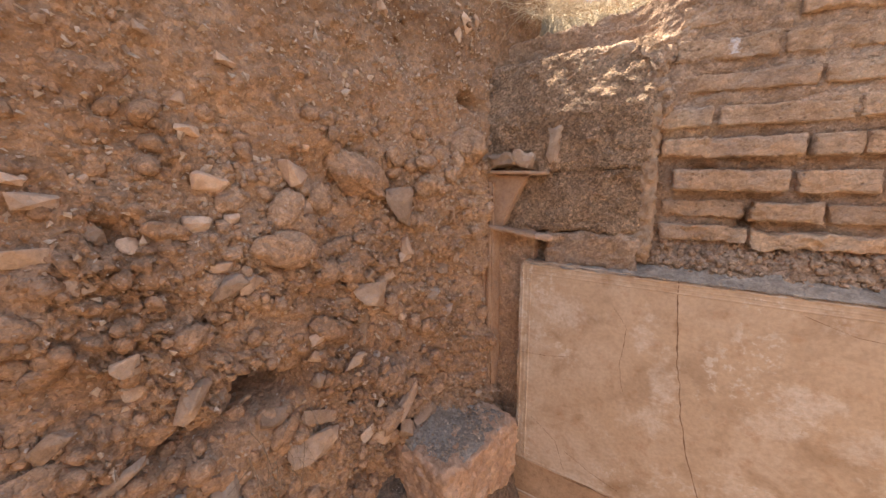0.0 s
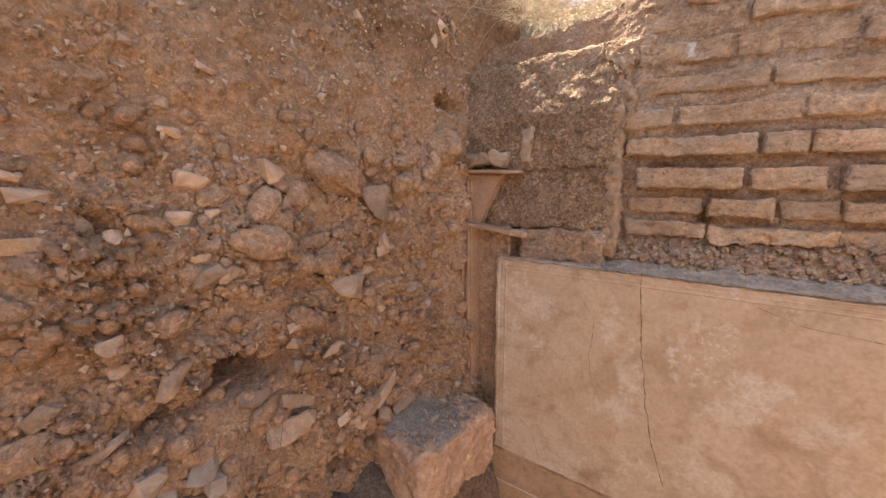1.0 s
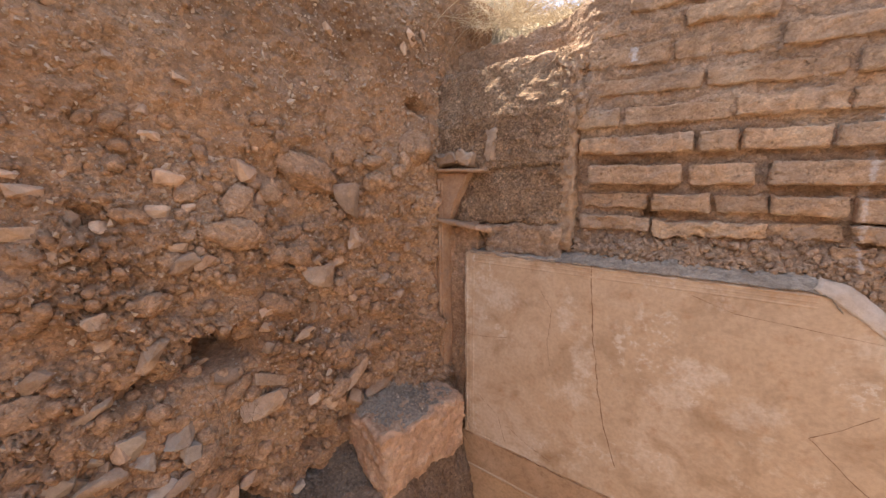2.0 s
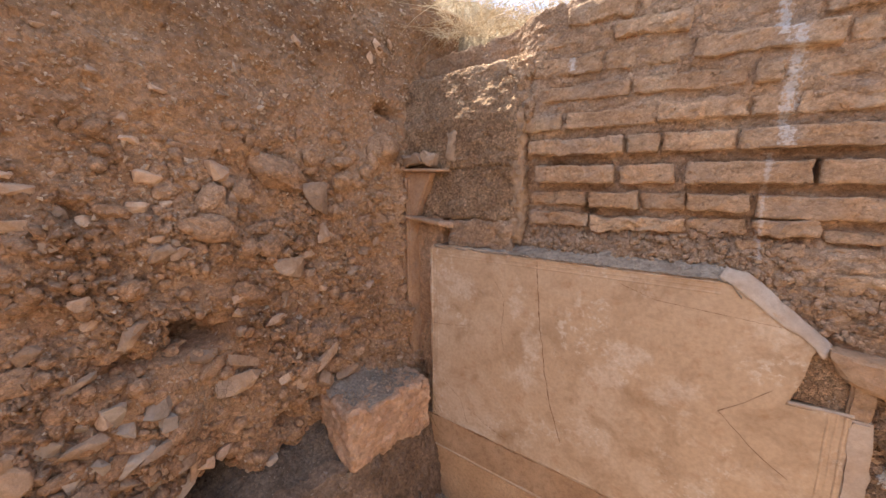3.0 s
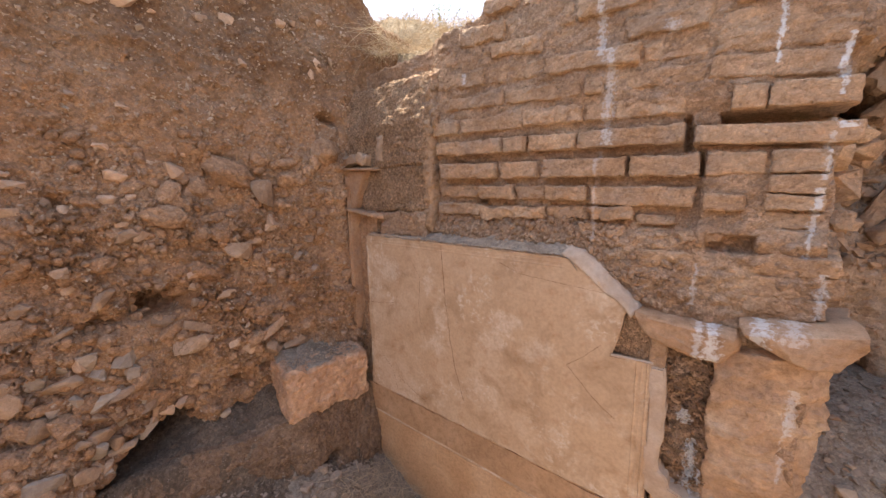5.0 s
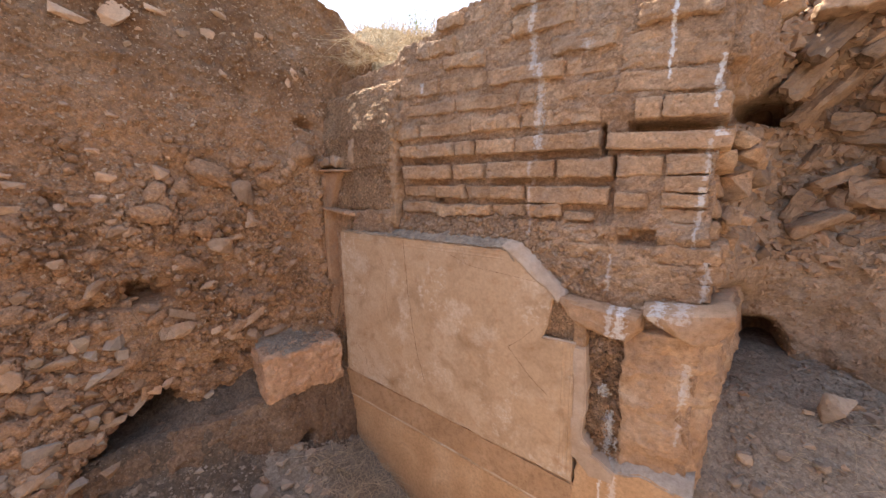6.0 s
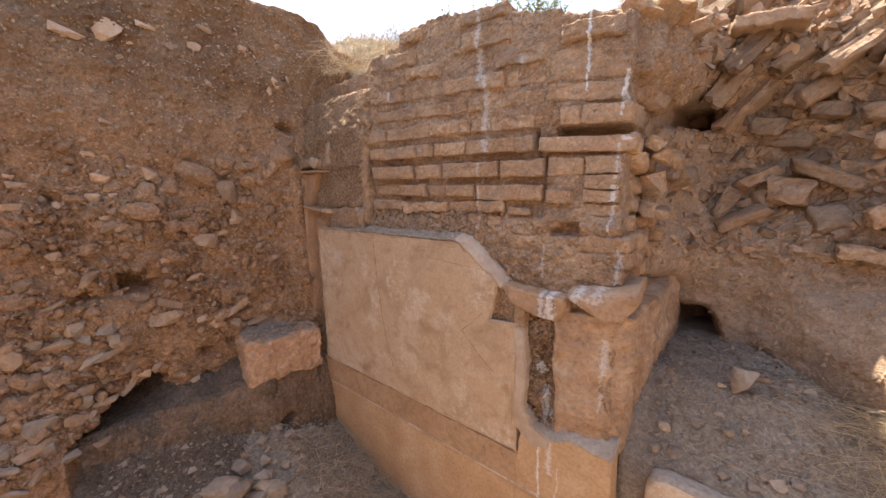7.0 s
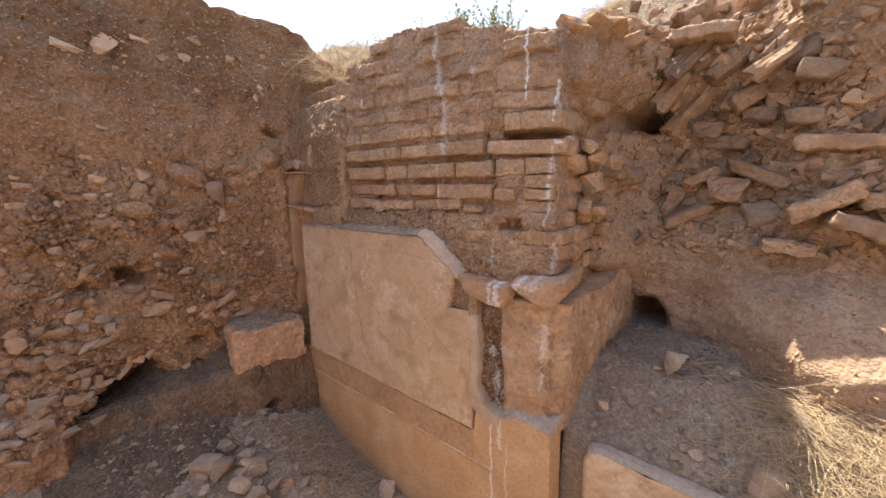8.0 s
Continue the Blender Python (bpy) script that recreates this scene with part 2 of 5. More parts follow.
PATCHES = [(-0.04, 1.38, 0.10, 0.10, 0.55), (-0.14, 1.30, 0.05, 0.16, 0.35), (0.27, 1.37, 0.06, 0.10, 0.65), (0.33, 1.20, 0.055, 0.12, 0.6), (0.32, 1.03, 0.07, 0.09, 0.6), (0.22, 1.00, 0.06, 0.06, 0.4),
           (0.69, 1.23, 0.09, 0.06, 0.6), (0.84, 1.13, 0.10, 0.06, 0.45), (0.62, 1.13, 0.12, 0.06, 0.4), (1.08, 1.43, 0.08, 0.06, 0.45), (1.12, 0.93, 0.10, 0.06, 0.3)]


def plaster_material(name, low, high):
    """Ochre wall plaster with pale clouds, brownish stains and fine scratches."""
    m, nt, bs, where = begin(name, 0.62)
    big, mid, fine = noisy(nt, where, 2.3, 4.0, 0.5, 0.5), noisy(nt, where, 7.0, 6.0, 0.6, 0.8), noisy(nt, where, 70.0, 5.0, 0.65)
    body = ramp(nt, mid, [(0.25, low), (0.5, high), (0.8, tuple(c * 1.1 for c in high))])
    pale = mixed(nt, 1.0, ramp(nt, big, [(0.44, (0, 0, 0)), (0.70, (0.6, 0.6, 0.6))]), ramp(nt, mid, [(0.36, (0, 0, 0)), (0.60, (0.8, 0.8, 0.8))]), "MULTIPLY")
    body = mixed(nt, pale, body, (0.655, 0.545, 0.435))
    flake = noisy(nt, where, 30.0, 9.0, 0.78)
    body = mixed(nt, mixed(nt, 1.0, ramp(nt, flake, [(0.52, (0, 0, 0)), (0.58, (0.7, 0.7, 0.7))]), ramp(nt, noisy(nt, where, 3.7, 4.0, 0.6), [(0.46, (0, 0, 0)), (0.6, (1, 1, 1))]), "MULTIPLY"), body, (0.63, 0.52, 0.41))
    body = clouds(nt, where, body, PATCHES, (0.66, 0.54, 0.425))
    stain = noisy(nt, where, 16.0, 5.0, 0.7)
    body = mixed(nt, ramp(nt, stain, [(0.55, (0, 0, 0)), (0.72, (0.5, 0.5, 0.5))]), body, (0.36, 0.18, 0.08))
    body = mixed(nt, 0.5, body, ramp(nt, fine, [(0.3, (0.75, 0.74, 0.72)), (0.6, (1.12, 1.12, 1.12))]), "MULTIPLY")
    body = drips(nt, where, body, [(1.385, 0.007, 0.1, 0.72, 0.8), (1.47, 0.006, 0.2, 0.55, 0.4)])
    finish(nt, bs, body, [(mid, 0.3, 0.01), (fine, 0.35, 0.003)])
    return m


PLASTER = plaster_material("ochre_plaster", (0.36, 0.225, 0.130), (0.49, 0.332, 0.208))
BAND = earthy("grey_brown_plaster", (0.36, 0.212, 0.117), (0.42, 0.256, 0.146), (0.475, 0.305, 0.185), 5.0, 40.0, 0.4)
DADO = earthy("dark_ochre_plaster", (0.436, 0.256, 0.136), (0.514, 0.319, 0.177), (0.594, 0.401, 0.252), 4.0, 60.0, 0.4, runs=[(1.385, 0.009, 0.1, 0.72, 0.8), (1.47, 0.007, 0.2, 0.6, 0.4), (1.43, 0.02, 0.55, 0.74, 0.5)])


def plain(name, colour, rough=0.9, vary=0.3):
    m, nt, bs, where = begin(name, rough)
    n = nt.nodes.new("ShaderNodeNewGeometry")
    tone = ramp(nt, n.outputs["Random Per Island"], [(0.0, tuple(c * (1 - vary) for c in colour)), (1.0, tuple(min(1, c * (1 + vary)) for c in colour))])
    finish(nt, bs, tone, [])
    return m


STRAW = plain("dry_straw", (0.50, 0.375, 0.235), 0.7)
STALK = plain("dull_straw", (0.50, 0.37, 0.24))
ROOT = plain("dry_root", (0.30, 0.20, 0.12))
LEAF = plain("dusty_green_leaf", (0.33, 0.36, 0.18), 0.6)
CRACK = plain("crack_shadow", (0.20, 0.11, 0.06), 0.95)


# ---- mesh helpers ----
def mesh_object(name, verts, faces, material, parent=None, label="", smooth=True):
    me = bpy.data.meshes.new(name)
    me.from_pydata(verts, [], faces)
    me.update()
    if smooth:
        me.polygons.foreach_set("use_smooth", [True] * len(me.polygons))
    me.materials.append(material)
    ob = new(name, me)
    if parent:
        ob.parent = parent
    if label:
        tagged(ob, label)
    return ob


def sheet(fn, nu, nv):
    """A grid of fn(u, v) over the unit square."""
    verts = [fn(i / nu, j / nv) for j in range(nv + 1) for i in range(nu + 1)]
    w = nu + 1
    faces = [(j * w + i, j * w + i + 1, (j + 1) * w + i + 1, (j + 1) * w + i) for j in range(nv) for i in range(nu)]
    return verts, faces


def solid_sheet(fn, nu, nv, back):
    """The same grid with its rim carried back by back(vertex) and closed behind."""
    verts, faces = sheet(fn, nu, nv)
    w = nu + 1
    rim = list(range(w)) + [j * w + nu for j in range(1, nv + 1)] + [nv * w + i for i in range(nu - 1, -1, -1)] + [j * w for j in range(nv - 1, 0, -1)]
    base = len(verts)
    verts = verts + [back(verts[i]) for i in rim]
    n = len(rim)
    faces = faces + [(rim[k], base + k, base + (k + 1) % n, rim[(k + 1) % n]) for k in range(n)]
    faces.append(tuple(base + k for k in range(n)))
    return verts, faces


def lump_box(size, radius, rough, seed, cuts=(8, 3, 4), wave=0.0):
    """A worn block: rounded edges, uneven faces. Centred."""
    sx, sy, sz = (c / 2 for c in size)
    nx, ny, nz = cuts
    index, verts, faces = {}, [], []

    def at(i, j, k):
        if (i, j, k) not in index:
            p = Vector(((2 * i / nx - 1) * sx, (2 * j / ny - 1) * sy, (2 * k / nz - 1) * sz))
            core = Vector((max(-sx + radius, min(sx - radius, p.x)), max(-sy + radius, min(sy - radius, p.y)), max(-sz + radius, min(sz - radius, p.z))))
            d = p - core
            q = core + d.normalized() * radius if d.length > 1e-6 else p
            out = (q - core).normalized() if d.length > 1e-6 else Vector()
            s = seed * 7.31
            q += Vector((fb(q.x + s, q.y, q.z, 14), fb(q.x, q.y + s, q.z, 14), fb(q.x, q.y, q.z + s, 14))) * rough
            q += Vector((fb(q.x + s, q.y, q.z, 45, 3), fb(q.x, q.y + s, q.z, 45, 3), fb(q.x, q.y, q.z + s, 45, 3))) * rough * 0.7
            q += Vector((0, 0, fb(q.x + s, 0, 0, 5, 2) * wave))
            index[(i, j, k)] = len(verts)
            verts.append(q)
        return index[(i, j, k)]

    for i in range(nx):
        for k in range(nz):
            faces.append((at(i, 0, k), at(i + 1, 0, k), at(i + 1, 0, k + 1), at(i, 0, k + 1)))
            faces.append((at(i, ny, k), at(i, ny, k + 1), at(i + 1, ny, k + 1), at(i + 1, ny, k)))
        for j in range(ny):
            faces.append((at(i, j, 0), at(i, j + 1, 0), at(i + 1, j + 1, 0), at(i + 1, j, 0)))
            faces.append((at(i, j, nz), at(i + 1, j, nz), at(i + 1, j + 1, nz), at(i, j + 1, nz)))
    for j in range(ny):
        for k in range(nz):
            faces.append((at(0, j, k), at(0, j, k + 1), at(0, j + 1, k + 1), at(0, j + 1, k)))
            faces.append((at(nx, j, k), at(nx, j + 1, k), at(nx, j + 1, k + 1), at(nx, j, k + 1)))
    return verts, faces


def hull_shape(points, cuts=2, rough=0.03, seed=0):
    """The hull of some points, its flats split and roughened: a broken stone with crisp edges."""
    bm = bmesh.new()
    for p in points:
        bm.verts.new(p)
    made = bmesh.ops.convex_hull(bm, input=bm.verts)
    spare = {e for e in made["geom_interior"] + made["geom_unused"] if isinstance(e, bmesh.types.BMVert)}
    bmesh.ops.delete(bm, geom=list(spare), context="VERTS")
    size = max(v.co.length for v in bm.verts)
    if cuts:
        bmesh.ops.bevel(bm, geom=list(bm.edges), offset=0.05 * size, segments=1, affect="EDGES", clamp_overlap=True)
        bmesh.ops.triangulate(bm, faces=bm.faces)
        if cuts > 1:
            bmesh.ops.subdivide_edges(bm, edges=[e for e in bm.edges if e.calc_length() > 0.25 * size], cuts=cuts - 1, use_grid_fill=True)
            bmesh.ops.triangulate(bm, faces=bm.faces)
    s = 1.0 / size
    for v in bm.verts:
        k = v.co * s
        v.co = v.co * (1 + rough * fb(k.x + seed * 3.7, k.y, k.z, 2.4, 4))
    bm.verts.index_update()
    verts = [tuple(v.co) for v in bm.verts]
    faces = [tuple(v.index for v in f.verts) for f in bm.faces]
    bm.free()
    return verts, faces


def rock_shape(seed, detail=2, planes=15, rough=0.08):
    """A broken stone of about unit radius."""
    rnd = random.Random(seed)
    points = []
    for _ in range(planes):
        d = Vector((rnd.gauss(0, 1), rnd.gauss(0, 1), rnd.gauss(0, 1)))
        d = Vector([max(-0.8, min(0.8, c)) for c in d])
        points.append(d.normalized() * rnd.uniform(0.75, 1.1))
    return hull_shape(points, max(0, detail - 1), rough, seed)


def rock_mesh(name, seed, material, detail=3):
    me = bpy.data.meshes.new(name)
    verts, faces = rock_shape(seed, detail)
    me.from_pydata(verts, [], faces)
    me.polygons.foreach_set("use_smooth", [False] * len(me.polygons))
    me.materials.append(material)
    return me


STONES = [rock_mesh("stone", 20 + i, STONE) for i in range(10)]
CLODS = [rock_mesh("clod_stone", 90 + i, EARTH) for i in range(8)]
LUMPS = [rock_mesh("broken_brick", 110 + i, BRICK) for i in range(6)]
SLABS = [rock_mesh("rubble_stone", 60 + i, SLAB) for i in range(10)]
GREYS = [rock_mesh("grey_stone", 75 + i, DUSTY) for i in range(6)]


def round_shape(seed, cuts, rough=0.26):
    """A lump of about unit radius with soft edges."""
    vs, fs = lump_box((2.0, 2.0, 2.0), 0.85, 0.0, seed, (cuts, cuts, cuts))
    out = []
    for v in vs:
        q = v * 0.6
        out.append(v * 0.95 + rough * Vector((fb(q.x + seed, q.y, q.z, 1.7, 4), fb(q.x, q.y + seed, q.z, 1.7, 4), fb(q.x, q.y, q.z + seed, 1.7, 4))))
    return out, fs


def round_mesh(name, seed, material):
    me = bpy.data.meshes.new(name)
    vs, fs = round_shape(seed, 7, 0.34)
    me.from_pydata(vs, [], fs)
    me.polygons.foreach_set("use_smooth", [True] * len(me.polygons))
    me.materials.append(material)
    return me


ROUNDS = [round_mesh("earth_lump", 150 + i, EARTH) for i in range(8)]


def put_stone(name, meshes, parent, place, size, turn, rnd):
    ob = new(name, meshes[rnd.randrange(len(meshes))])
    ob.parent = parent
    ob.matrix_basis = Matrix.LocRotScale(place, Euler([radians(a) for a in turn]), Vector(size))
    return ob


def many_rocks(name, spots, material, parent=None, label="", base_seed=300, soft=False):
    """Small stones too many to count, joined: spots of (place, size, turn)."""
    shapes = [round_shape(base_seed + i, 3) if soft else rock_shape(base_seed + i, 1, 7, 0.1) for i in range(6)]
    verts, faces = [], []
    for k, (place, size, turn) in enumerate(spots):
        vs, fs = shapes[k % 6]
        m = Matrix.LocRotScale(place, Euler(turn), Vector(size))
        b = len(verts)
        verts += [m @ Vector(v) for v in vs]
        faces += [tuple(b + i for i in f) for f in fs]
    ob = mesh_object(name, verts, faces, material, parent, smooth=soft)
    return tagged(ob, label, kind="stuff")


def strands(name, lines, thick, material, label, kind="stuff", parent=None, category=""):
    """Thin three-sided stems along polylines."""
    verts, faces = [], []
    for pts, r in lines:
        b = len(verts)
        n = len(pts)
        for i, p in enumerate(pts):
            way = (pts[min(i + 1, n - 1)] - pts[max(i - 1, 0)]).normalized()
            side = way.cross(Vector((0.3, 0.2, 0.93))).normalized()
            up = side.cross(way)
            rr = r * thick * (1 - 0.6 * i / (n - 1))
            for a in (0, 2.094, 4.189):
                verts.append(p + side * math.cos(a) * rr + up * math.sin(a) * rr)
        for i in range(n - 1):
            for a in range(3):
                c = (a + 1) % 3
                faces.append((b + 3 * i + a, b + 3 * i + c, b + 3 * i + 3 + c, b + 3 * i + 3 + a))
    ob = mesh_object(name, verts, faces, material, parent)
    return tagged(ob, label, category, kind=kind)


# ---- ground: one sheet with the trench sunk into it ----
def plateau(x, y):
    north = line(x, (-1.2, 3.0), (-0.5, 2.90), (-0.2, 2.67), (0.5, 2.60), (1.0, 2.54), (1.5, 2.36), (1.7, 2.45), (2.2, 2.60), (4.0, 2.75))
    north += 0.17 * step(1.92, 2.3, y) * step(0.85, 0.3, x)
    north += 0.65 * step(1.85, 3.2, y) * step(0.85, 1.5, x)
    z = north + (3.02 - north) * max(step(0.0, 1.0, (-0.35 - x) / 1.1), step(0.0, 1.0, (y - 2.3) / 5.0))
    if y < 1.2:
        z = 3.02
    return z + 0.04 * fb(x, y, 0, 1.5) + 0.05 * fb(x, y, 6, 4.5) + 0.3 * fb(x, y, 3, 0.06)


def bench_foot(y):
    return line(y, (-0.5, -0.60), (0.46, -0.48), (0.76, -0.36), (1.07, -0.21), (1.43, -0.19), (2.0, -0.19)) + 0.02 * fb(0, y, 0, 7)


def trench_floor(x, y):
    away = x - bench_foot(y)
    high = line(y, (0.5, 0.38), (0.85, 0.34), (1.15, 0.26), (1.5, 0.13))
    base = max(-0.09 - 0.01 * x, high - 0.38 * max(0.0, away) + 0.03 * step(0.25, 0.0, away))
    bench = 0.56 + 0.03 * step(0.90, 1.00, y) - 0.12 * step(1.42, 1.52, y) + 0.5 * max(0.0, -away - 0.10) * step(0.5, 0.75, y)
    base += (bench - base) * step(0.01, -0.07, away + 0.03 * fb(x, y, 4, 9))
    if abs(y - 1.17) < 0.065 and -0.20 < away < 0.04:
        base = min(base, 0.285)
    bank = line(y, (1.66, 0.63), (1.85, 0.82), (2.0, 0.95), (2.35, 0.99), (3.0, 0.97)) - 0.06 * step(2.1, 2.6, x)
    base += (bank - base) * step(1.64, 1.67, x) * step(1.665, 1.685, y)
    rough = 0.022 * fb(x, y, 1, 5) + 0.014 * fb(x, y, 2, 22, 3)
    return base + rough


def ground_z(x, y):
    inside = -1.12 < x < 6.0 and -3.0 < y < (1.9 if x < 1.52 else 2.95)
    return trench_floor(x, y) if inside else plateau(x, y)


def knots(fine, low, high, outer):
    inner = [low + fine * i for i in range(int((high - low) / fine) + 1)]
    return [low - d for d in reversed(outer)] + inner + [inner[-1] + d for d in outer]


OUTER = [0.05, 0.12, 0.25, 0.45, 0.8, 1.3, 2.0, 3.2, 5.0, 8.0, 13.0, 22.0, 40.0, 80.0, 160.0, 400.0]
GX, GY = knots(0.018, -1.15, 3.2, OUTER), knots(0.018, -0.3, 3.1, OUTER)
verts = [(x, y, ground_z(x, y)) for y in GY for x in GX]
w = len(GX)
faces = [(j * w + i, j * w + i + 1, (j + 1) * w + i + 1, (j + 1) * w + i) for j in range(len(GY) - 1) for i in range(w - 1)]
ground = mesh_object("ground", verts, faces, SOIL)
ground.data.materials.append(DARK_SOIL)
ground.data.materials.append(DRY)
# Darker soil colour around and behind the bench foot, straw-covered earth outside.
for face in ground.data.polygons:
    x, y = face.center.x, face.center.y
    if not (-1.14 < x < 6.0 and -3.0 < y < (1.9 if x < 1.52 else 2.95)):
        face.material_index = 2
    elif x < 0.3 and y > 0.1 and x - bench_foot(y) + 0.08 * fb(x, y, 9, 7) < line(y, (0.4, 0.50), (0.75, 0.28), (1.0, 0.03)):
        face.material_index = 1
tagged(ground, "dusty grey-brown soil of the trench and field around it", "ground", kind="structure")


# ---- west side: the cut earth face ----
def west_x(y, z, detail=True):
    x = -0.61 + 0.2 * (y - 0.7) if y < 1.2 else -0.51 + (y - 1.2) * 0.33
    x -= 0.03 * (z - 1.8)
    rim = line(y, (0.2, 0.50), (0.44, 0.66), (0.60, 0.73), (0.75, 0.68), (1.0, 0.64)) + 0.05 * fb(0, y, 0, 6)
    x -= line(y, (0.20, 0.0), (0.36, 0.32), (0.60, 0.30), (0.78, 0.13), (1.0, 0.10), (1.2, 0.0)) * step(rim + 0.05, rim - 0.06 - 0.12 * step(0.6, 0.8, y), z + 0.04 * fb(0, y, z, 7))
    x -= 0.12 * math.exp(-((y - 0.90) / 0.06) ** 2 - ((z - 0.80) / 0.035) ** 2) + 0.10 * math.exp(-((y - 1.02) / 0.035) ** 2 - ((z - 0.85) / 0.03) ** 2)
    x -= 0.10 * math.exp(-((y - 0.39) / 0.09) ** 2 - ((z - 1.26 - 0.1 * (y - 0.37)) / 0.035) ** 2)
    x += 0.30 * step(1.0, 0.45, z) * step(0.48, 0.15, y)
    x -= 0.24 * math.exp(-((y - 0.60) / 0.095) ** 4 - ((z - 1.31) / 0.055) ** 4)
    x -= 0.11 * math.exp(-((y - 1.47 + 0.8 * (z - 2.24)) / 0.045) ** 2 - ((z - 2.24) / 0.030) ** 2)
    x -= 0.07 * math.exp(-((y - 0.33) / 0.035) ** 2 - ((z - 1.78) / 0.03) ** 2)
    x += 0.06 * math.exp(-((y - 1.47) / 0.07) ** 2) * step(0.95, 1.05, z) * step(2.1, 1.95, z)
    x -= 0.5 * step(2.75, 3.05, z) * step(1.70, 2.10, y)
    if detail:
        low = 0.35 + 0.65 * step(2.15, 1.7, z)
        x += 0.05 * fb(1, y, z, 2.3) + 0.022 * fb(2, y, z, 9)
        some = max(0.0, min(1.0, 0.5 + 1.8 * fb(4, y, z, 4)))
        d, e = cells(0.3 * fb(6, y, z, 9), y, z * 1.25, 12)
        x += low * some * (0.034 + 0.03 * step(2.0, 1.6, z)) * math.sqrt(min(0.5, e - d))
        d, e = cells(5 + 0.3 * fb(7, y, z, 20), y, z * 1.2, 28)
        x += low * (0.3 + 0.7 * some) * 0.020 * min(0.7, 1.6 * (e - d))
        d, e = cells(9, y, z, 64)
        x += 0.006 * min(0.7, e - d) + 0.008 * fb(3, y, z, 30, 4) - 0.035
    return x


def west_top(y):
    return line(y, (-2.0, 3.1), (0.6, 3.06), (1.2, 3.04), (1.6, 3.03), (1.75, 2.99), (1.9, 2.88), (2.05, 2.74), (2.4, 2.66)) + 0.03 * fb(0, y, 0, 7)


def west_point(u, v):
    y = -2.9 + 2.7 * u / 0.12 if u < 0.12 else -0.2 + 2.0 * (u - 0.12) / 0.82 if u < 0.94 else 1.8 + 0.6 * (u - 0.94) / 0.06
    z = 0.25 + v * (west_top(y) - 0.25)
    return (west_x(y, z), y, z)


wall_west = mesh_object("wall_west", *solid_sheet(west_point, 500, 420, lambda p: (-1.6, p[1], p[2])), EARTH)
tagged(wall_west, "cut face of packed brown earth full of stones", "earth wall", kind="structure")

rnd = random.Random(4)
DARKS = ROUNDS[:4] + SLABS[:3]
# Notable stones in the face: along, up, half length, half height, tilt.
PALE = [(1.11, 1.67, .032, .040, 0), (0.48, 1.79, .046, .027, -10), (0.56, 1.80, .028, .017, 0), (0.23, 1.86, .043, .026, 10), (0.72, 1.93, .042, .058, 15),
        (0.57, 2.19, .032, .014, 0), (0.42, 2.22, .016, .014, 0), (0.28, 2.19, .011, .009, 0), (0.49, 2.09, .021, .018, -30), (0.49, 2.02, .033, .018, 0),
        (1.37, 2.47, .016, .035, 20), (1.09, 1.40, .025, .026, 0), (0.74, 1.43, .040, .026, 0), (0.21, 1.90, .019, .016, 0)]
HIGH = [(0.477, 2.61, .070, .034, -5), (0.638, 2.665, .055, .080, -35), (0.80, 2.735, .060, .022, 5), (0.905, 2.645, .042, .026, 0), (1.01, 2.67, .042, .032, 5), (1.07, 2.79, .050, .024, 0),
        (1.255, 2.715, .030, .022, 0), (1.32, 2.735, .026, .022, 0), (1.46, 2.77, .024, .020, 10), (1.50, 2.56, .014, .034, 25), (1.05, 2.47, .024, .024, 0), (1.41, 2.52, .020, .040, 30), (0.33, 2.32, .022, .012, 0)]
DARK = [(0.95, 1.92, .100, .055, -25), (1.09, 1.82, .060, .090, 10), (1.22, 1.98, .080, .024, 5), (1.41, 2.05, .070, .070, -20), (0.43, 1.52, .039, .031, 20),
        (0.66, 1.71, .070, .045, 0), (0.95, 1.52, .075, .055, 0), (0.87, 1.61, .045, .036, 0), (0.69, 1.81, .036, .065, -30), (0.52, 1.63, .060, .040, 0)]
TILES = [(1.06, 1.08, .110, .026, 28), (0.73, 1.16, .095, .022, -28), (0.41, 1.37, .072, .034, 30), (0.69, 1.09, .080, .050, 10), (0.50, 1.26, .083, .017, 10),
         (1.03, 0.96, .045, .045, 10), (1.17, 0.95, .070, .028, 5), (0.85, 1.30, .060, .020, 25), (0.19, 1.37, .043, .028, 35), (0.26, 1.24, .061, .024, 30)]
LOWER = [(0.17, 0.91, .050, .055, 0), (0.25, 0.85, .032, .036, 0), (0.42, 0.94, .085, .022, 25), (0.12, 0.82, .080, .024, 20), (0.32, 0.79, .070, .036, 10),
         (0.13, 0.63, .100, .030, 15), (0.37, 0.68, .075, .036, 15), (0.11, 1.02, .047, .050, 0), (0.26, 1.06, .035, .046, 0), (0.52, 0.84, .065, .026, 20)]
for group, meshes, proud in ((PALE, STONES, 0.35), (HIGH, STONES, 0.1), (DARK, DARKS, 0.3), (TILES, SLABS, 0.45), (LOWER, SLABS, 0.45)):
    for y, z, a, b, tilt in group:
        depth = max(0.02, min(a, b) * 1.1)
        put_stone("stone", meshes, wall_west, (west_x(y, z) + depth * (proud - 0.05), y, z), (depth, a * 1.15, b * 1.15), (tilt, rnd.uniform(-12, 12), rnd.uniform(-14, 14)), rnd)
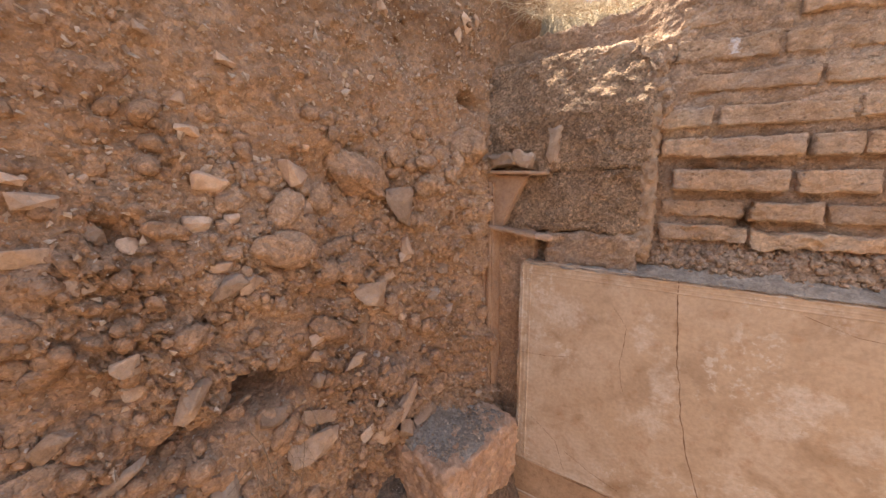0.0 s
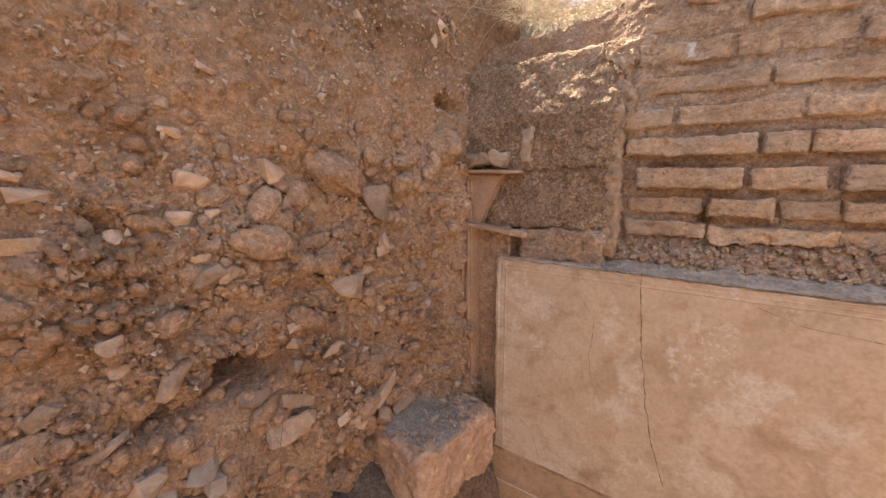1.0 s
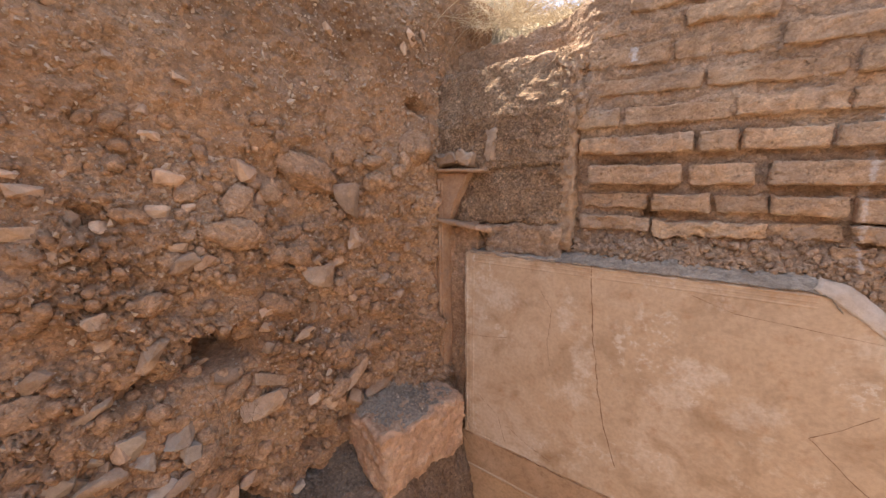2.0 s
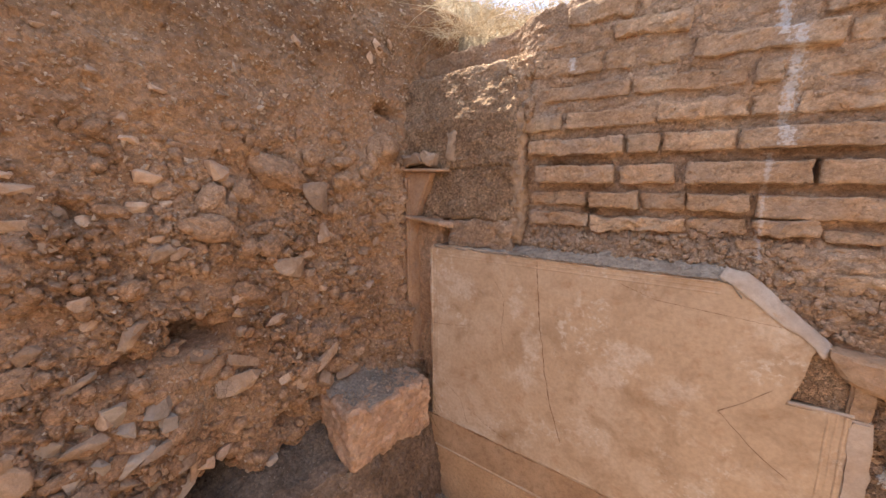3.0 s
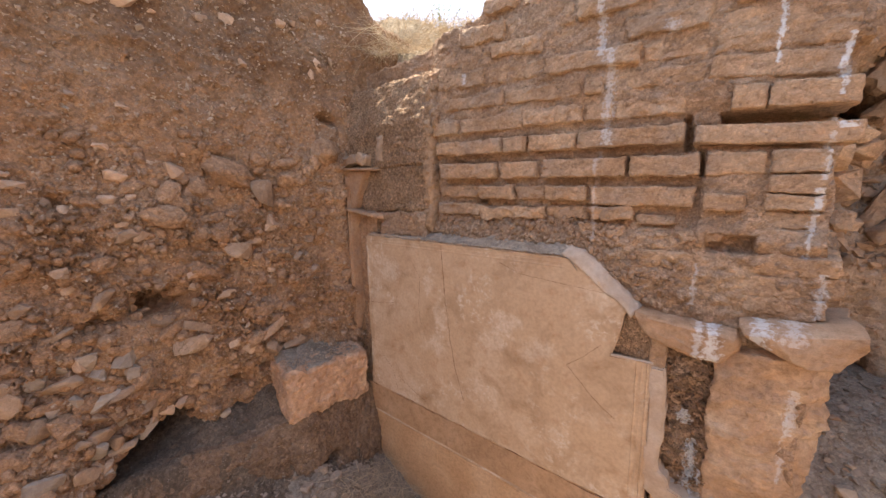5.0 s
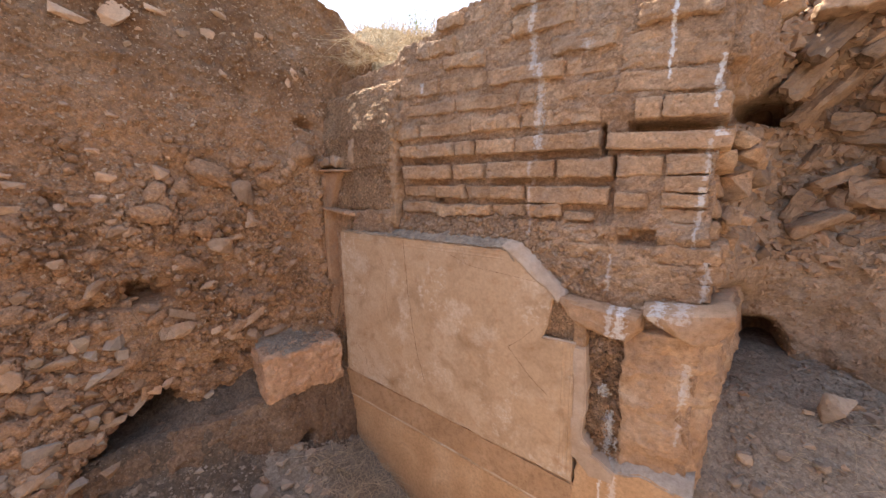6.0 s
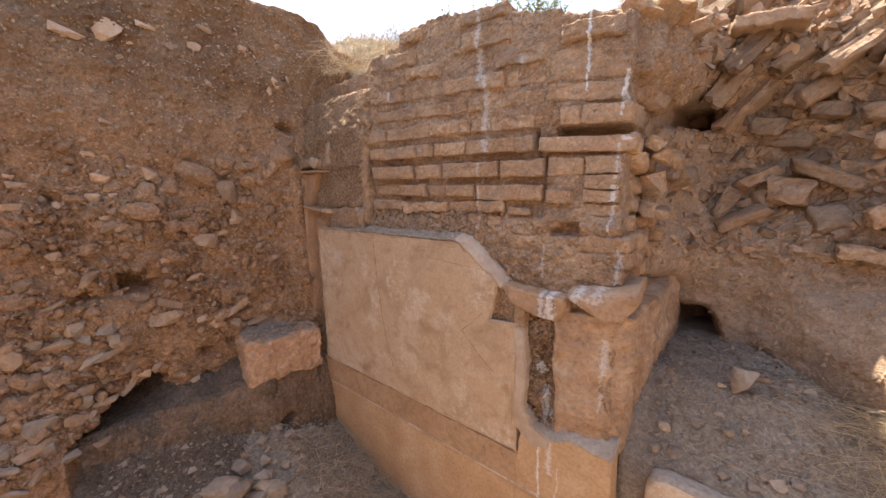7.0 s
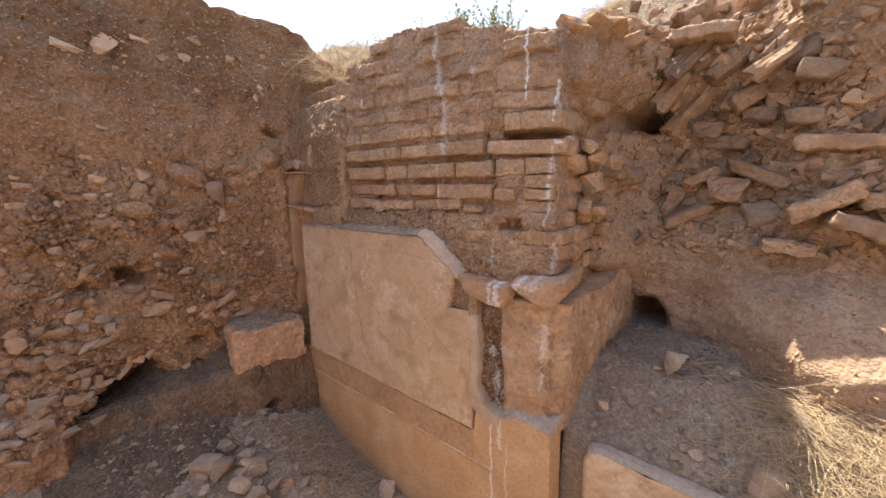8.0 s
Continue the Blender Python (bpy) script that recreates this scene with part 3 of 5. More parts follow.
# The rest of the countable stones, denser towards the bottom.
for k in range(172):
    z = 0.62 + 2.3 * rnd.random() ** 1.5
    y = rnd.uniform(-0.1, 1.45)
    s = rnd.uniform(0.012, 0.036) * (1.4 if z < 1.2 else 1.15 if z < 1.9 else 0.5)
    flat = rnd.uniform(0.6, 1.0)
    put_stone("stone", GREYS if z < 1.3 and rnd.random() < 0.3 else ROUNDS if rnd.random() < 0.6 else SLABS if rnd.random() < 0.75 else STONES, wall_west, (west_x(y, z) + s * 0.05, y, z), (s * 0.8, s * rnd.uniform(0.9, 1.3), s * flat),
              (rnd.gauss(8, 30), rnd.gauss(0, 20), rnd.uniform(-40, 40)), rnd)
# Larger flat stones, sunk almost flush.
for k in range(64):
    z, y = 0.85 + 1.15 * rnd.random() ** 1.3, rnd.uniform(0.0, 1.38)
    s = rnd.uniform(0.030, 0.062)
    put_stone("stone", ROUNDS if rnd.random() < 0.65 else SLABS if rnd.random() < 0.7 else STONES, wall_west, (west_x(y, z) - s * 0.02, y, z), (s * 0.55, s * rnd.uniform(0.9, 1.3), s * rnd.uniform(0.6, 0.95)),
              (rnd.gauss(10, 25), rnd.gauss(0, 12), rnd.gauss(0, 14)), rnd)
# Packed slabs at the foot, bedded like tumbled masonry.
for row in range(9):
    y, z = -0.08 + 0.05 * rnd.random(), 0.54 + 0.070 * row
    while y < 0.50 - 0.10 * abs(z - 0.9):
        a, h = rnd.choice((0.026, 0.038, 0.048, 0.058, 0.072)) * rnd.uniform(0.85, 1.15), rnd.uniform(0.028, 0.042)
        zz = z + 0.20 * (y - 0.2) + rnd.uniform(-0.02, 0.02)
        put_stone("stone", rnd.choice((SLABS, GREYS, GREYS, CLODS)), wall_west, (west_x(y + a, zz) + 0.004, y + a, zz), (rnd.uniform(0.025, 0.045), a * 1.2, h * rnd.uniform(0.9, 1.6)), (rnd.gauss(12, 20), rnd.gauss(0, 18), rnd.gauss(0, 25)), rnd)
        y += a * 2.0 + 0.004
spots = []
for k in range(7500):
    z = 0.5 + 2.5 * rnd.random()
    y = rnd.uniform(-0.3, 1.62)
    s = min(0.016, 0.0034 * math.exp(rnd.gauss(0.35, 0.5)))
    spots.append(((west_x(y, z) + s * 0.35, y, z), (s, s * rnd.uniform(0.8, 1.7), s * rnd.uniform(0.6, 1.0)), (rnd.uniform(0, 3), rnd.uniform(0, 3), rnd.uniform(0, 3))))
for k in range(750):
    z, y = rnd.uniform(1.75, 2.95), rnd.uniform(0.1, 1.6)
    s = min(0.017, 0.0062 * math.exp(rnd.gauss(0.15, 0.35)))
    spots.append(((west_x(y, z) + s * 0.3, y, z), (s * 0.8, s * rnd.uniform(0.9, 1.7), s * rnd.uniform(0.6, 1.0)), (rnd.gauss(0, 0.4), rnd.gauss(0, 0.4), rnd.gauss(0, 0.4))))
many_rocks("pebbles", spots, PEBBLE, wall_west, "small pale pebbles set in the earth")
spots = []
for k in range(2000):
    z = 0.5 + 1.6 * rnd.random() ** 1.2
    y = rnd.uniform(-0.3, 1.5)
    s = min(0.030, 0.010 * math.exp(rnd.gauss(0.2, 0.5)))
    spots.append(((west_x(y, z), y, z), (s, s * rnd.uniform(0.8, 1.4), s * rnd.uniform(0.6, 1.0)), (rnd.uniform(0, 3), rnd.uniform(0, 3), rnd.uniform(0, 3))))
many_rocks("clods", spots, EARTH, wall_west, "small clods of the same earth", 340, True)


# Low earth bench left standing in front of the hollow.
def bench_point(u, v):
    y = 0.18 + 1.36 * u
    foot = bench_foot(y)
    low = trench_floor(foot + 0.05, y) - 0.05
    top = 0.575 + 0.04 * step(0.90, 1.00, y) - 0.05 * step(0.75, 0.3, y) + 0.02 * fb(0, y, 3, 8)
    k = min(1.0, v / 0.6)
    z = low + (top - low) * k
    x = foot + 0.012 - 0.075 * k ** 2 - 0.16 * max(0.0, v - 0.6) / 0.4
    x -= 0.16 * math.exp(-((y - 1.17) / 0.050) ** 4 - ((z - 0.315 - 0.2 * (y - 1.17)) / 0.024) ** 4)
    n = 0.016 * fb(1, y, z, 7) + 0.012 * fb(2, y, z, 22, 3)
    d, e = cells(3, y, z, 26)
    n += 0.016 * math.sqrt(min(0.5, e - d))
    return (x + n, y, z + 0.012 * fb(x, y, 6, 14) * max(0.0, v - 0.5))


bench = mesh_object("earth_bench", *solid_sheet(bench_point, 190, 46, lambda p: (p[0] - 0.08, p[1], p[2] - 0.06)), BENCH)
tagged(bench, "low bench of brown earth left standing under the cut face", "earth bench", kind="structure")


# ---- north side: the old wall of mud brick ----
FACE = 1.612


def north_top(x):
    z = line(x, (-0.5, 2.52), (0.1, 2.55), (0.50, 2.56), (0.525, 2.625), (0.8, 2.63), (1.02, 2.575), (1.36, 2.47), (1.66, 2.38))
    return z + 0.012 * fb(x, 0, 0, 16) + 0.012 * fb(x, 1, 0, 40, 2)


def north_y(x, z):
    """The mortar face; it steps back above the rough block in the corner, and hangs out in lumps near the plaster."""
    y = FACE + 0.016 - 0.018 * step(2.03, 2.12, z) - 0.010 * step(1.62, 1.52, z)
    y += 0.06 * step(1.375, 1.39, x) * step(1.50, 1.485, x) * step(1.595, 1.61, z) * step(1.66, 1.645, z)
    y -= 0.026 * step(1.345, 1.365, x) * step(1.60, 1.64, z) * step(1.95, 1.90, z)
    y += 0.09 * step(1.385, 1.40, x) * step(0.020, 0.012, abs(z - 2.016 + 0.085 * (x - 1.40)))
    y += 0.06 * step(0.012, 0.007, abs(x - 1.307)) * step(1.92, 1.935, z) * step(2.045, 2.03, z)
    y += 0.05 * step(0.010, 0.006, abs(x - 1.351)) * step(1.84, 1.85, z) * step(1.925, 1.915, z)
    y += 0.05 * step(0.010, 0.006, abs(x - 1.135)) * step(1.85, 1.86, z) * step(1.925, 1.915, z)
    y += 0.05 * math.exp(-((x - 0.505) / 0.018) ** 2 - ((z - 1.768) / 0.022) ** 2) + 0.04 * math.exp(-((x - 0.36) / 0.03) ** 2 - ((z - 1.945) / 0.014) ** 2)
    y += 0.10 * step(2.38, 2.42, z + 0.03 * fb(x, z, 0, 9)) * step(0.30, 0.10, x)
    y -= 0.04 * step(1.72, 1.60, z) * step(0.15, 0.3, x)
    y += 0.012 * fb(x, 0, z, 6) + 0.009 * fb(x, 3, z * 2.0, 16, 4)
    d, e = cells(x, 0, z, 22)
    y -= 0.014 * step(1.74, 1.66, z) * min(1.0, (e - d) * 2)
    return y


def north_point(u, v):
    x = -0.62 + u * 2.27
    z = 0.3 + v * (north_top(x) - 0.3)
    return (x + 0.01 * fb(x, 0, z, 9), north_y(x, z), z)


wall_north = mesh_object("wall_north", *solid_sheet(north_point, 330, 330, lambda p: (p[0], 2.12, p[2])), MORTAR)
tagged(wall_north, "weathered wall of long mud bricks in earth mortar", "brick wall", kind="structure")


def brick(x0, x1, z, height, proud, seed, slope=-0.05, depth=0.16, worn=1.0, parent=wall_north, material=None):
    length = x1 - x0
    vs, fs = lump_box((length, depth, height), min(0.006, height * 0.1), 0.0062 * worn, seed, (max(6, int(length / 0.010)), 4, 10), 0.004 * worn)
    ob = mesh_object("brick", vs, fs, material or BRICK, parent)
    ob.matrix_basis = pose((x0 + x1) / 2, FACE - proud + depth / 2, z, 0, -math.degrees(math.atan(slope)) + 0.6 * math.sin(seed * 2.7), 1.3 * math.sin(seed * 1.7))
    return ob


def course(z, slope, height, proud, worn, *spans):
    for i, (a, b) in enumerate(spans):
        mid = (a + b) / 2
        s = int(z * 100) + i * 13
        brick(a, b, z + slope * (mid - 0.95), height * (0.94 + 0.08 * math.sin(s)), proud + 0.012 * math.sin(s * 3.1), s, slope, worn=worn)


course(2.560, -0.07, 0.062, 0.010, 1.5, (0.53, 0.675), (0.685, 0.915), (0.925, 1.16))
course(2.463, -0.06, 0.072, 0.010, 1.4, (0.40, 0.63), (0.638, 0.917), (0.93, 1.19), (1.20, 1.385))
course(2.420, -0.10, 0.070, 0.016, 1.3, (1.398, 1.63))
course(2.370, -0.10, 0.070, 0.008, 1.4, (0.27, 0.56), (0.57, 0.80), (0.81, 1.09), (1.10, 1.345))
course(2.335, -0.12, 0.075, 0.006, 1.4, (1.36, 1.645))
course(2.281, -0.075, 0.064, 0.012, 1.1, (0.265, 0.53), (0.54, 0.80), (0.812, 1.149), (1.158, 1.337))
course(2.290, -0.12, 0.072, 0.006, 1.5, (1.35, 1.65))
course(2.188, -0.055, 0.066, 0.016, 0.9, (0.285, 0.628), (0.638, 0.956), (0.97, 1.036), (1.044, 1.335))
course(2.222, -0.13, 0.066, 0.014, 1.0, (1.345, 1.645))
course(2.092, -0.035, 0.062, 0.016, 0.9, (0.20, 0.385), (0.403, 0.714))
course(2.096, -0.05, 0.062, 0.008, 1.4, (0.725, 0.965), (0.975, 1.07), (1.078, 1.295))
course(2.125, -0.11, 0.080, 0.034, 0.8, (1.406, 1.488), (1.491, 1.672))
course(1.998, -0.03, 0.072, 0.010, 1.5, (0.25, 0.62))
course(1.995, -0.04, 0.074, 0.022, 0.9, (0.636, 0.735), (0.745, 0.944), (0.952, 1.295))
course(2.005, -0.085, 0.066, 0.042, 0.6, (1.320, 1.682))
course(1.890, -0.025, 0.070, 0.026, 0.9, (0.289, 0.592), (0.616, 0.79), (0.818, 1.128), (1.142, 1.346), (1.357, 1.503), (1.512, 1.637))
course(1.800, -0.02, 0.064, 0.014, 1.5, (0.27, 0.50))
course(1.796, -0.02, 0.064, 0.020, 1.2, (0.514, 0.681), (0.695, 0.826), (0.833, 0.994))
course(1.787, -0.03, 0.070, 0.032, 0.9, (1.01, 1.335))
course(1.772, -0.03, 0.058, 0.022, 1.0, (1.363, 1.468))
course(1.830, -0.03, 0.058, 0.026, 1.0, (1.512, 1.634))
course(1.732, 0.01, 0.060, 0.010, 1.7, (0.265, 0.508))
course(1.716, 0.01, 0.052, 0.014, 1.6, (0.520, 0.828), (0.84, 1.0), (1.01, 1.16))
course(1.706, -0.03, 0.034, 0.022, 1.3, (1.171, 1.285))
course(1.770, -0.02, 0.048, 0.026, 1.0, (1.512, 1.637))
course(1.720, -0.02, 0.048, 0.028, 1.0, (1.510, 1.639))
course(1.664, -0.02, 0.060, 0.034, 0.8, (1.507, 1.645))
course(1.655, -0.02, 0.040, 0.016, 2.2, (0.98, 1.14), (1.16, 1.30), (1.31, 1.42))
course(1.580, -0.05, 0.064, 0.026, 1.6, (1.03, 1.18), (1.188, 1.389))
course(1.545, 0.05, 0.060, 0.036, 1.3, (1.403, 1.688))
course(1.500, -0.06, 0.060, 0.034, 1.6, (1.09, 1.25))
course(1.472, 0.06, 0.062, 0.040, 1.3, (1.26, 1.395), (1.402, 1.692))
course(1.410, 0.07, 0.060, 0.042, 1.3, (1.25, 1.48), (1.49, 1.668))

# Broken east end of the wall: brick ends stepping back.
rnd = random.Random(11)
for k, z in enumerate((1.44, 1.51, 1.58, 1.65, 1.725, 1.80, 1.88, 1.965, 2.06, 2.15, 2.24, 2.33)):
    y = 1.70
    reach = (2.22, 2.22, 2.20, 2.12, 2.06, 2.0, 2.04, 1.98, 1.90, 1.92, 1.96, 2.0)[k]
    while y < reach:
        n = rnd.uniform(0.12, 0.24)
        vs, fs = lump_box((0.16, n, 0.074), 0.016, 0.014, 400 + k * 7 + int(y * 50), (3, 5, 4), 0.006)
        ob = mesh_object("brick", vs, fs, BRICK, wall_north)
        ob.matrix_basis = pose(1.60 + 0.10 * (y - 1.7) + rnd.uniform(-0.02, 0.02), y + n / 2, z, rnd.uniform(-3, 3), rnd.uniform(-3, 3), rnd.uniform(-5, 5))
        y += n + 0.015

# Eroded mass of brick and mortar hanging over the broken end.
def end_mass(u, v):
    back = 0.72 * u
    low = 2.085 + 0.07 * step(0.0, 0.35, u) + 0.05 * u + 0.04 * fb(u * 0.7, 0, 0, 7)
    high = 2.40 + 0.10 * u + 0.02 * fb(u * 0.7, 3, 0, 9)
    z = low + (high - low) * v
    x = 1.650 + 0.15 * u ** 0.8 + 0.03 * math.sin(min(1.0, v * 1.2) * math.pi) - 0.06 * (1 - v) ** 3
    x += 0.05 * fb(back, 0, z * 0.45, 7) + 0.022 * fb(back, 1, z, 16) + 0.008 * fb(back, 2, z, 45, 3)
    d, e = cells(back, 2, z * 0.9, 9)
    x += 0.035 * min(0.7, e - d)
    return (x, 1.645 + back, z)


mesh_object("eroded_end", *solid_sheet(end_mass, 100, 56, lambda p: (1.50, p[1], p[2] + 0.02)), MORTAR, wall_north, "eroded lumps of earth mortar hanging over the broken end")

# Broken lumps and stones at the ragged corner.
for x, y, z, a, d, h, tilt in ((1.70, 1.80, 2.43, .085, .11, .040, -8), (1.74, 1.96, 2.47, .075, .10, .045, 12), (1.64, 1.72, 2.42, .09, .10, .035, 5), (1.78, 2.12, 2.45, .08, .10, .05, -15),
                               (1.705, 1.80, 1.955, .05, .07, .040, 20), (1.705, 1.86, 1.80, .085, .085, .060, -10), (1.73, 1.84, 1.91, .055, .07, .045, 15), (1.755, 1.98, 1.90, .055, .06, .050, 25), (1.72, 1.92, 1.68, .08, .10, .034, 0), (1.70, 1.80, 1.70, .04, .05, .055, 10)):
    put_stone("broken_brick", LUMPS, wall_north, (x, y, z), (a, d, h), (rnd.uniform(-10, 10), tilt, rnd.uniform(-20, 20)), rnd)

# Rough block of aggregate in the corner, its bed below and the smoothed joint beside it.
def rough_block(name, low, high, rough, seed, material, cuts, label="", lean=0.0):
    size = [b - a for a, b in zip(low, high)]
    vs, fs = lump_box(size, min(0.02, min(size) * 0.3), rough, seed, cuts)
    vs = [Vector((v.x, v.y + lean * max(0.0, v.z / size[2]) * (1 if v.y < 0 else 0), v.z)) for v in vs]
    ob = mesh_object(name, vs, fs, material, wall_north, label)
    ob.location = [(a + b) / 2 for a, b in zip(low, high)]
    return ob


rough_block("mortar_block", (-0.66, 1.552, 1.945), (0.225, 1.74, 2.415), 0.012, 3, CONCRETE, (80, 10, 62), "dark pitted block of coarse aggregate mortar", 0.13)
rough_block("mortar_block", (-0.60, 1.560, 1.70), (0.21, 1.70, 1.958), 0.014, 5, CONCRETE, (60, 6, 30), "flat-faced block of brown mortar")
rough_block("mortar_bed", (-0.14, 1.550, 1.56), (0.21, 1.70, 1.705), 0.013, 7, MORTAR, (36, 8, 14), "crumbling mortar bed over the plaster")
rough_block("mortar_strip", (0.185, 1.562, 1.60), (0.242, 1.68, 2.19), 0.016, 9, STRIP, (8, 4, 60), "smooth vertical joint of tan mortar")
rough_block("mortar_strip", (0.165, 1.572, 2.12), (0.262, 1.70, 2.36), 0.022, 10, MORTAR, (10, 4, 24))
spots = []
rnd = random.Random(21)
for k in range(900):
    x, z = rnd.uniform(0.0, 1.35), rnd.uniform(1.555, 1.72)
    z -= 0.16 * step(0.95, 1.25, x)
    s = 0.003 + 0.010 * rnd.random() ** 2
    spots.append(((x, north_y(x, z) - 0.004, z), (s * 1.3, s, s * 0.8), (rnd.uniform(0, 3), rnd.uniform(0, 3), rnd.uniform(0, 3))))
many_rocks("mortar_crumbs", spots, MORTAR, wall_north, "crumbling grey-brown mortar fragments", 320, True)


# ---- painted plaster on the foot of the wall ----
PANEL_Y = 1.512


def outline_slab(name, points, front, back, material, parent, label="", wobble=0.004, step_len=0.03):
    """An upright slab with a broken outline, filled and given thickness."""
    ring = []
    for (x0, z0, r0), (x1, z1, _) in zip(points, points[1:] + points[:1]):
        n = max(1, int(math.hypot(x1 - x0, z1 - z0) / step_len))
        for i in range(n):
            x, z = x0 + (x1 - x0) * i / n, z0 + (z1 - z0) * i / n
            ring.append((x + r0 * wobble * fb(x, z, 1, 30, 3), z + r0 * wobble * fb(x, z, 2, 30, 3)))
    bm = bmesh.new()
    front_verts = [bm.verts.new((x, front, z)) for x, z in ring]
    face = bm.faces.new(front_verts)
    made = bmesh.ops.extrude_face_region(bm, geom=[face])
    for v in made["geom"]:
        if isinstance(v, bmesh.types.BMVert):
            v.co.y = back
    rim = [e for e in bm.edges if abs(e.verts[0].co.y - front) < 1e-6 and abs(e.verts[1].co.y - front) < 1e-6]
    bmesh.ops.bevel(bm, geom=rim, offset=0.006, segments=2, affect="EDGES", clamp_overlap=True)
    bmesh.ops.recalc_face_normals(bm, faces=bm.faces)
    me = bpy.data.meshes.new(name)
    bm.to_mesh(me)
    bm.free()
    me.materials.append(material)
    ob = new(name, me)
    ob.parent = parent
    if label:
        tagged(ob, label)
    return ob


plaster = new("wall_plaster")
tagged(plaster, "ochre painted plaster facing, cracked and broken at the edges", "plaster", kind="structure")
panel = outline_slab("plaster_panel", [(-0.226, 0.630, 0.5), (1.278, 0.592, 1), (1.272, 1.203, 1), (1.137, 1.198, 2), (1.180, 1.385, 2.5), (0.985, 1.553, 1.5), (-0.21, 1.575, 0.6), (-0.228, 1.555, 0.6)],
                     PANEL_Y, 1.64, PLASTER, plaster, "pale ochre panel with clouded white stains")
outline_slab("plaster_dado", [(-0.35, -0.1, 0), (1.682, -0.1, 0), (1.680, 0.735, 2), (1.52, 0.755, 3), (1.395, 0.700, 3), (1.30, 0.780, 2.5), (1.282, 0.585, 0.5), (-0.225, 0.622, 0.5), (-0.35, 0.62, 0.5)],
             PANEL_Y + 0.006, 1.64, DADO, plaster, "darker ochre dado below the panel")


def bar(name, a, b, half, deep, material, parent, label="", y=None):
    """A slim moulding from a to b (x, z) on the plaster, half-round."""
    a, b = Vector((a[0], 0, a[1])), Vector((b[0], 0, b[1]))
    way = (b - a).normalized()
    side = Vector((-way.z, 0, way.x))
    n = max(6, int((b - a).length / 0.04))
    verts, faces = [], []
    for i in range(n + 1):
        p = a + (b - a) * i / n + side * 0.0016 * fb(i, a.x, a.z, 0.7, 2)
        for s, d in ((-1, 0.0), (-0.6, 0.8), (0, 1.0), (0.6, 0.8), (1, 0.0)):
            q = p + side * half * s
            verts.append((q.x, (PANEL_Y if y is None else y) + 0.002 - deep * d, q.z))
        if i:
            faces += [((i - 1) * 5 + k, (i - 1) * 5 + k + 1, i * 5 + k + 1, i * 5 + k) for k in range(4)]
    return mesh_object(name, verts, faces, material, parent, label)


for inset, deep in ((0.012, 0.005), (0.030, 0.003), (0.046, 0.004)):
    bar("moulding", (-0.226 + inset, 0.64), (-0.226 + inset, 1.572 - inset), 0.005, deep, PLASTER, plaster)
    bar("moulding", (-0.226 + inset, 1.572 - inset), (0.95, 1.556 - inset), 0.005, deep, PLASTER, plaster)
    bar("moulding", (1.272 - inset, 0.60), (1.268 - inset, 1.20), 0.005, deep, PLASTER, plaster)
outline_slab("plaster_band", [(-0.35, 0.455, 0.3), (1.285, 0.424, 0.3), (1.282, 0.588, 0.5), (-0.225, 0.626, 0.5), (-0.35, 0.626, 0.5)], PANEL_Y + 0.003, 1.60, BAND, plaster, "dull grey-brown plaster band under the panel")
bar("moulding", (-0.226, 0.640), (1.277, 0.603), 0.006, 0.004, PLASTER, plaster)
bar("moulding", (-0.30, 0.452), (1.40, 0.420), 0.007, 0.009, PLASTER, plaster, "raised pale moulding along the dado", PANEL_Y + 0.006)
bar("moulding", (-0.30, 0.432), (1.40, 0.400), 0.004, 0.005, DADO, plaster, "", PANEL_Y + 0.006)
bar("moulding", (0.292, 0.0), (0.288, 0.43), 0.004, 0.004, DADO, plaster, "", PANEL_Y + 0.006)
outline_slab("lime_edge", [(1.264, 1.196, 1), (1.312, 1.19, 2), (1.322, 0.96, 2), (1.306, 0.84, 2), (1.352, 0.76, 2), (1.43, 0.715, 2), (1.43, 0.668, 1), (1.345, 0.66, 2), (1.268, 0.72, 1)], PANEL_Y - 0.0015, 1.60, FILLET, plaster, "pale lime smear beside the panel", 0.005)


def crack(points, half=0.0009):
    verts, faces = [], []
    rows = []
    for (x0, z0), (x1, z1) in zip(points, points[1:]):
        n = max(2, int(math.hypot(x1 - x0, z1 - z0) / 0.012))
        rows += [(x0 + (x1 - x0) * i / n, z0 + (z1 - z0) * i / n) for i in range(n)]
    rows.append(points[-1])
    for i, (x, z) in enumerate(rows):
        wob = 0.004 * fb(x, z, 5, 25, 3)
        h = half * (0.5 + abs(fb(x, z, 8, 40, 2)) * 2.2)
        ax, az = rows[max(0, i - 1)]
        bx, bz = rows[min(len(rows) - 1, i + 1)]
        way = Vector((bx - ax, bz - az)).normalized()
        verts += [(x + wob - way.y * h, PANEL_Y - 0.0008, z + way.x * h), (x + wob + way.y * h, PANEL_Y - 0.0008, z - way.x * h)]
        if i:
            faces.append((2 * i - 2, 2 * i - 1, 2 * i + 1, 2 * i))
    return mesh_object("crack", verts, faces, CRACK, plaster)


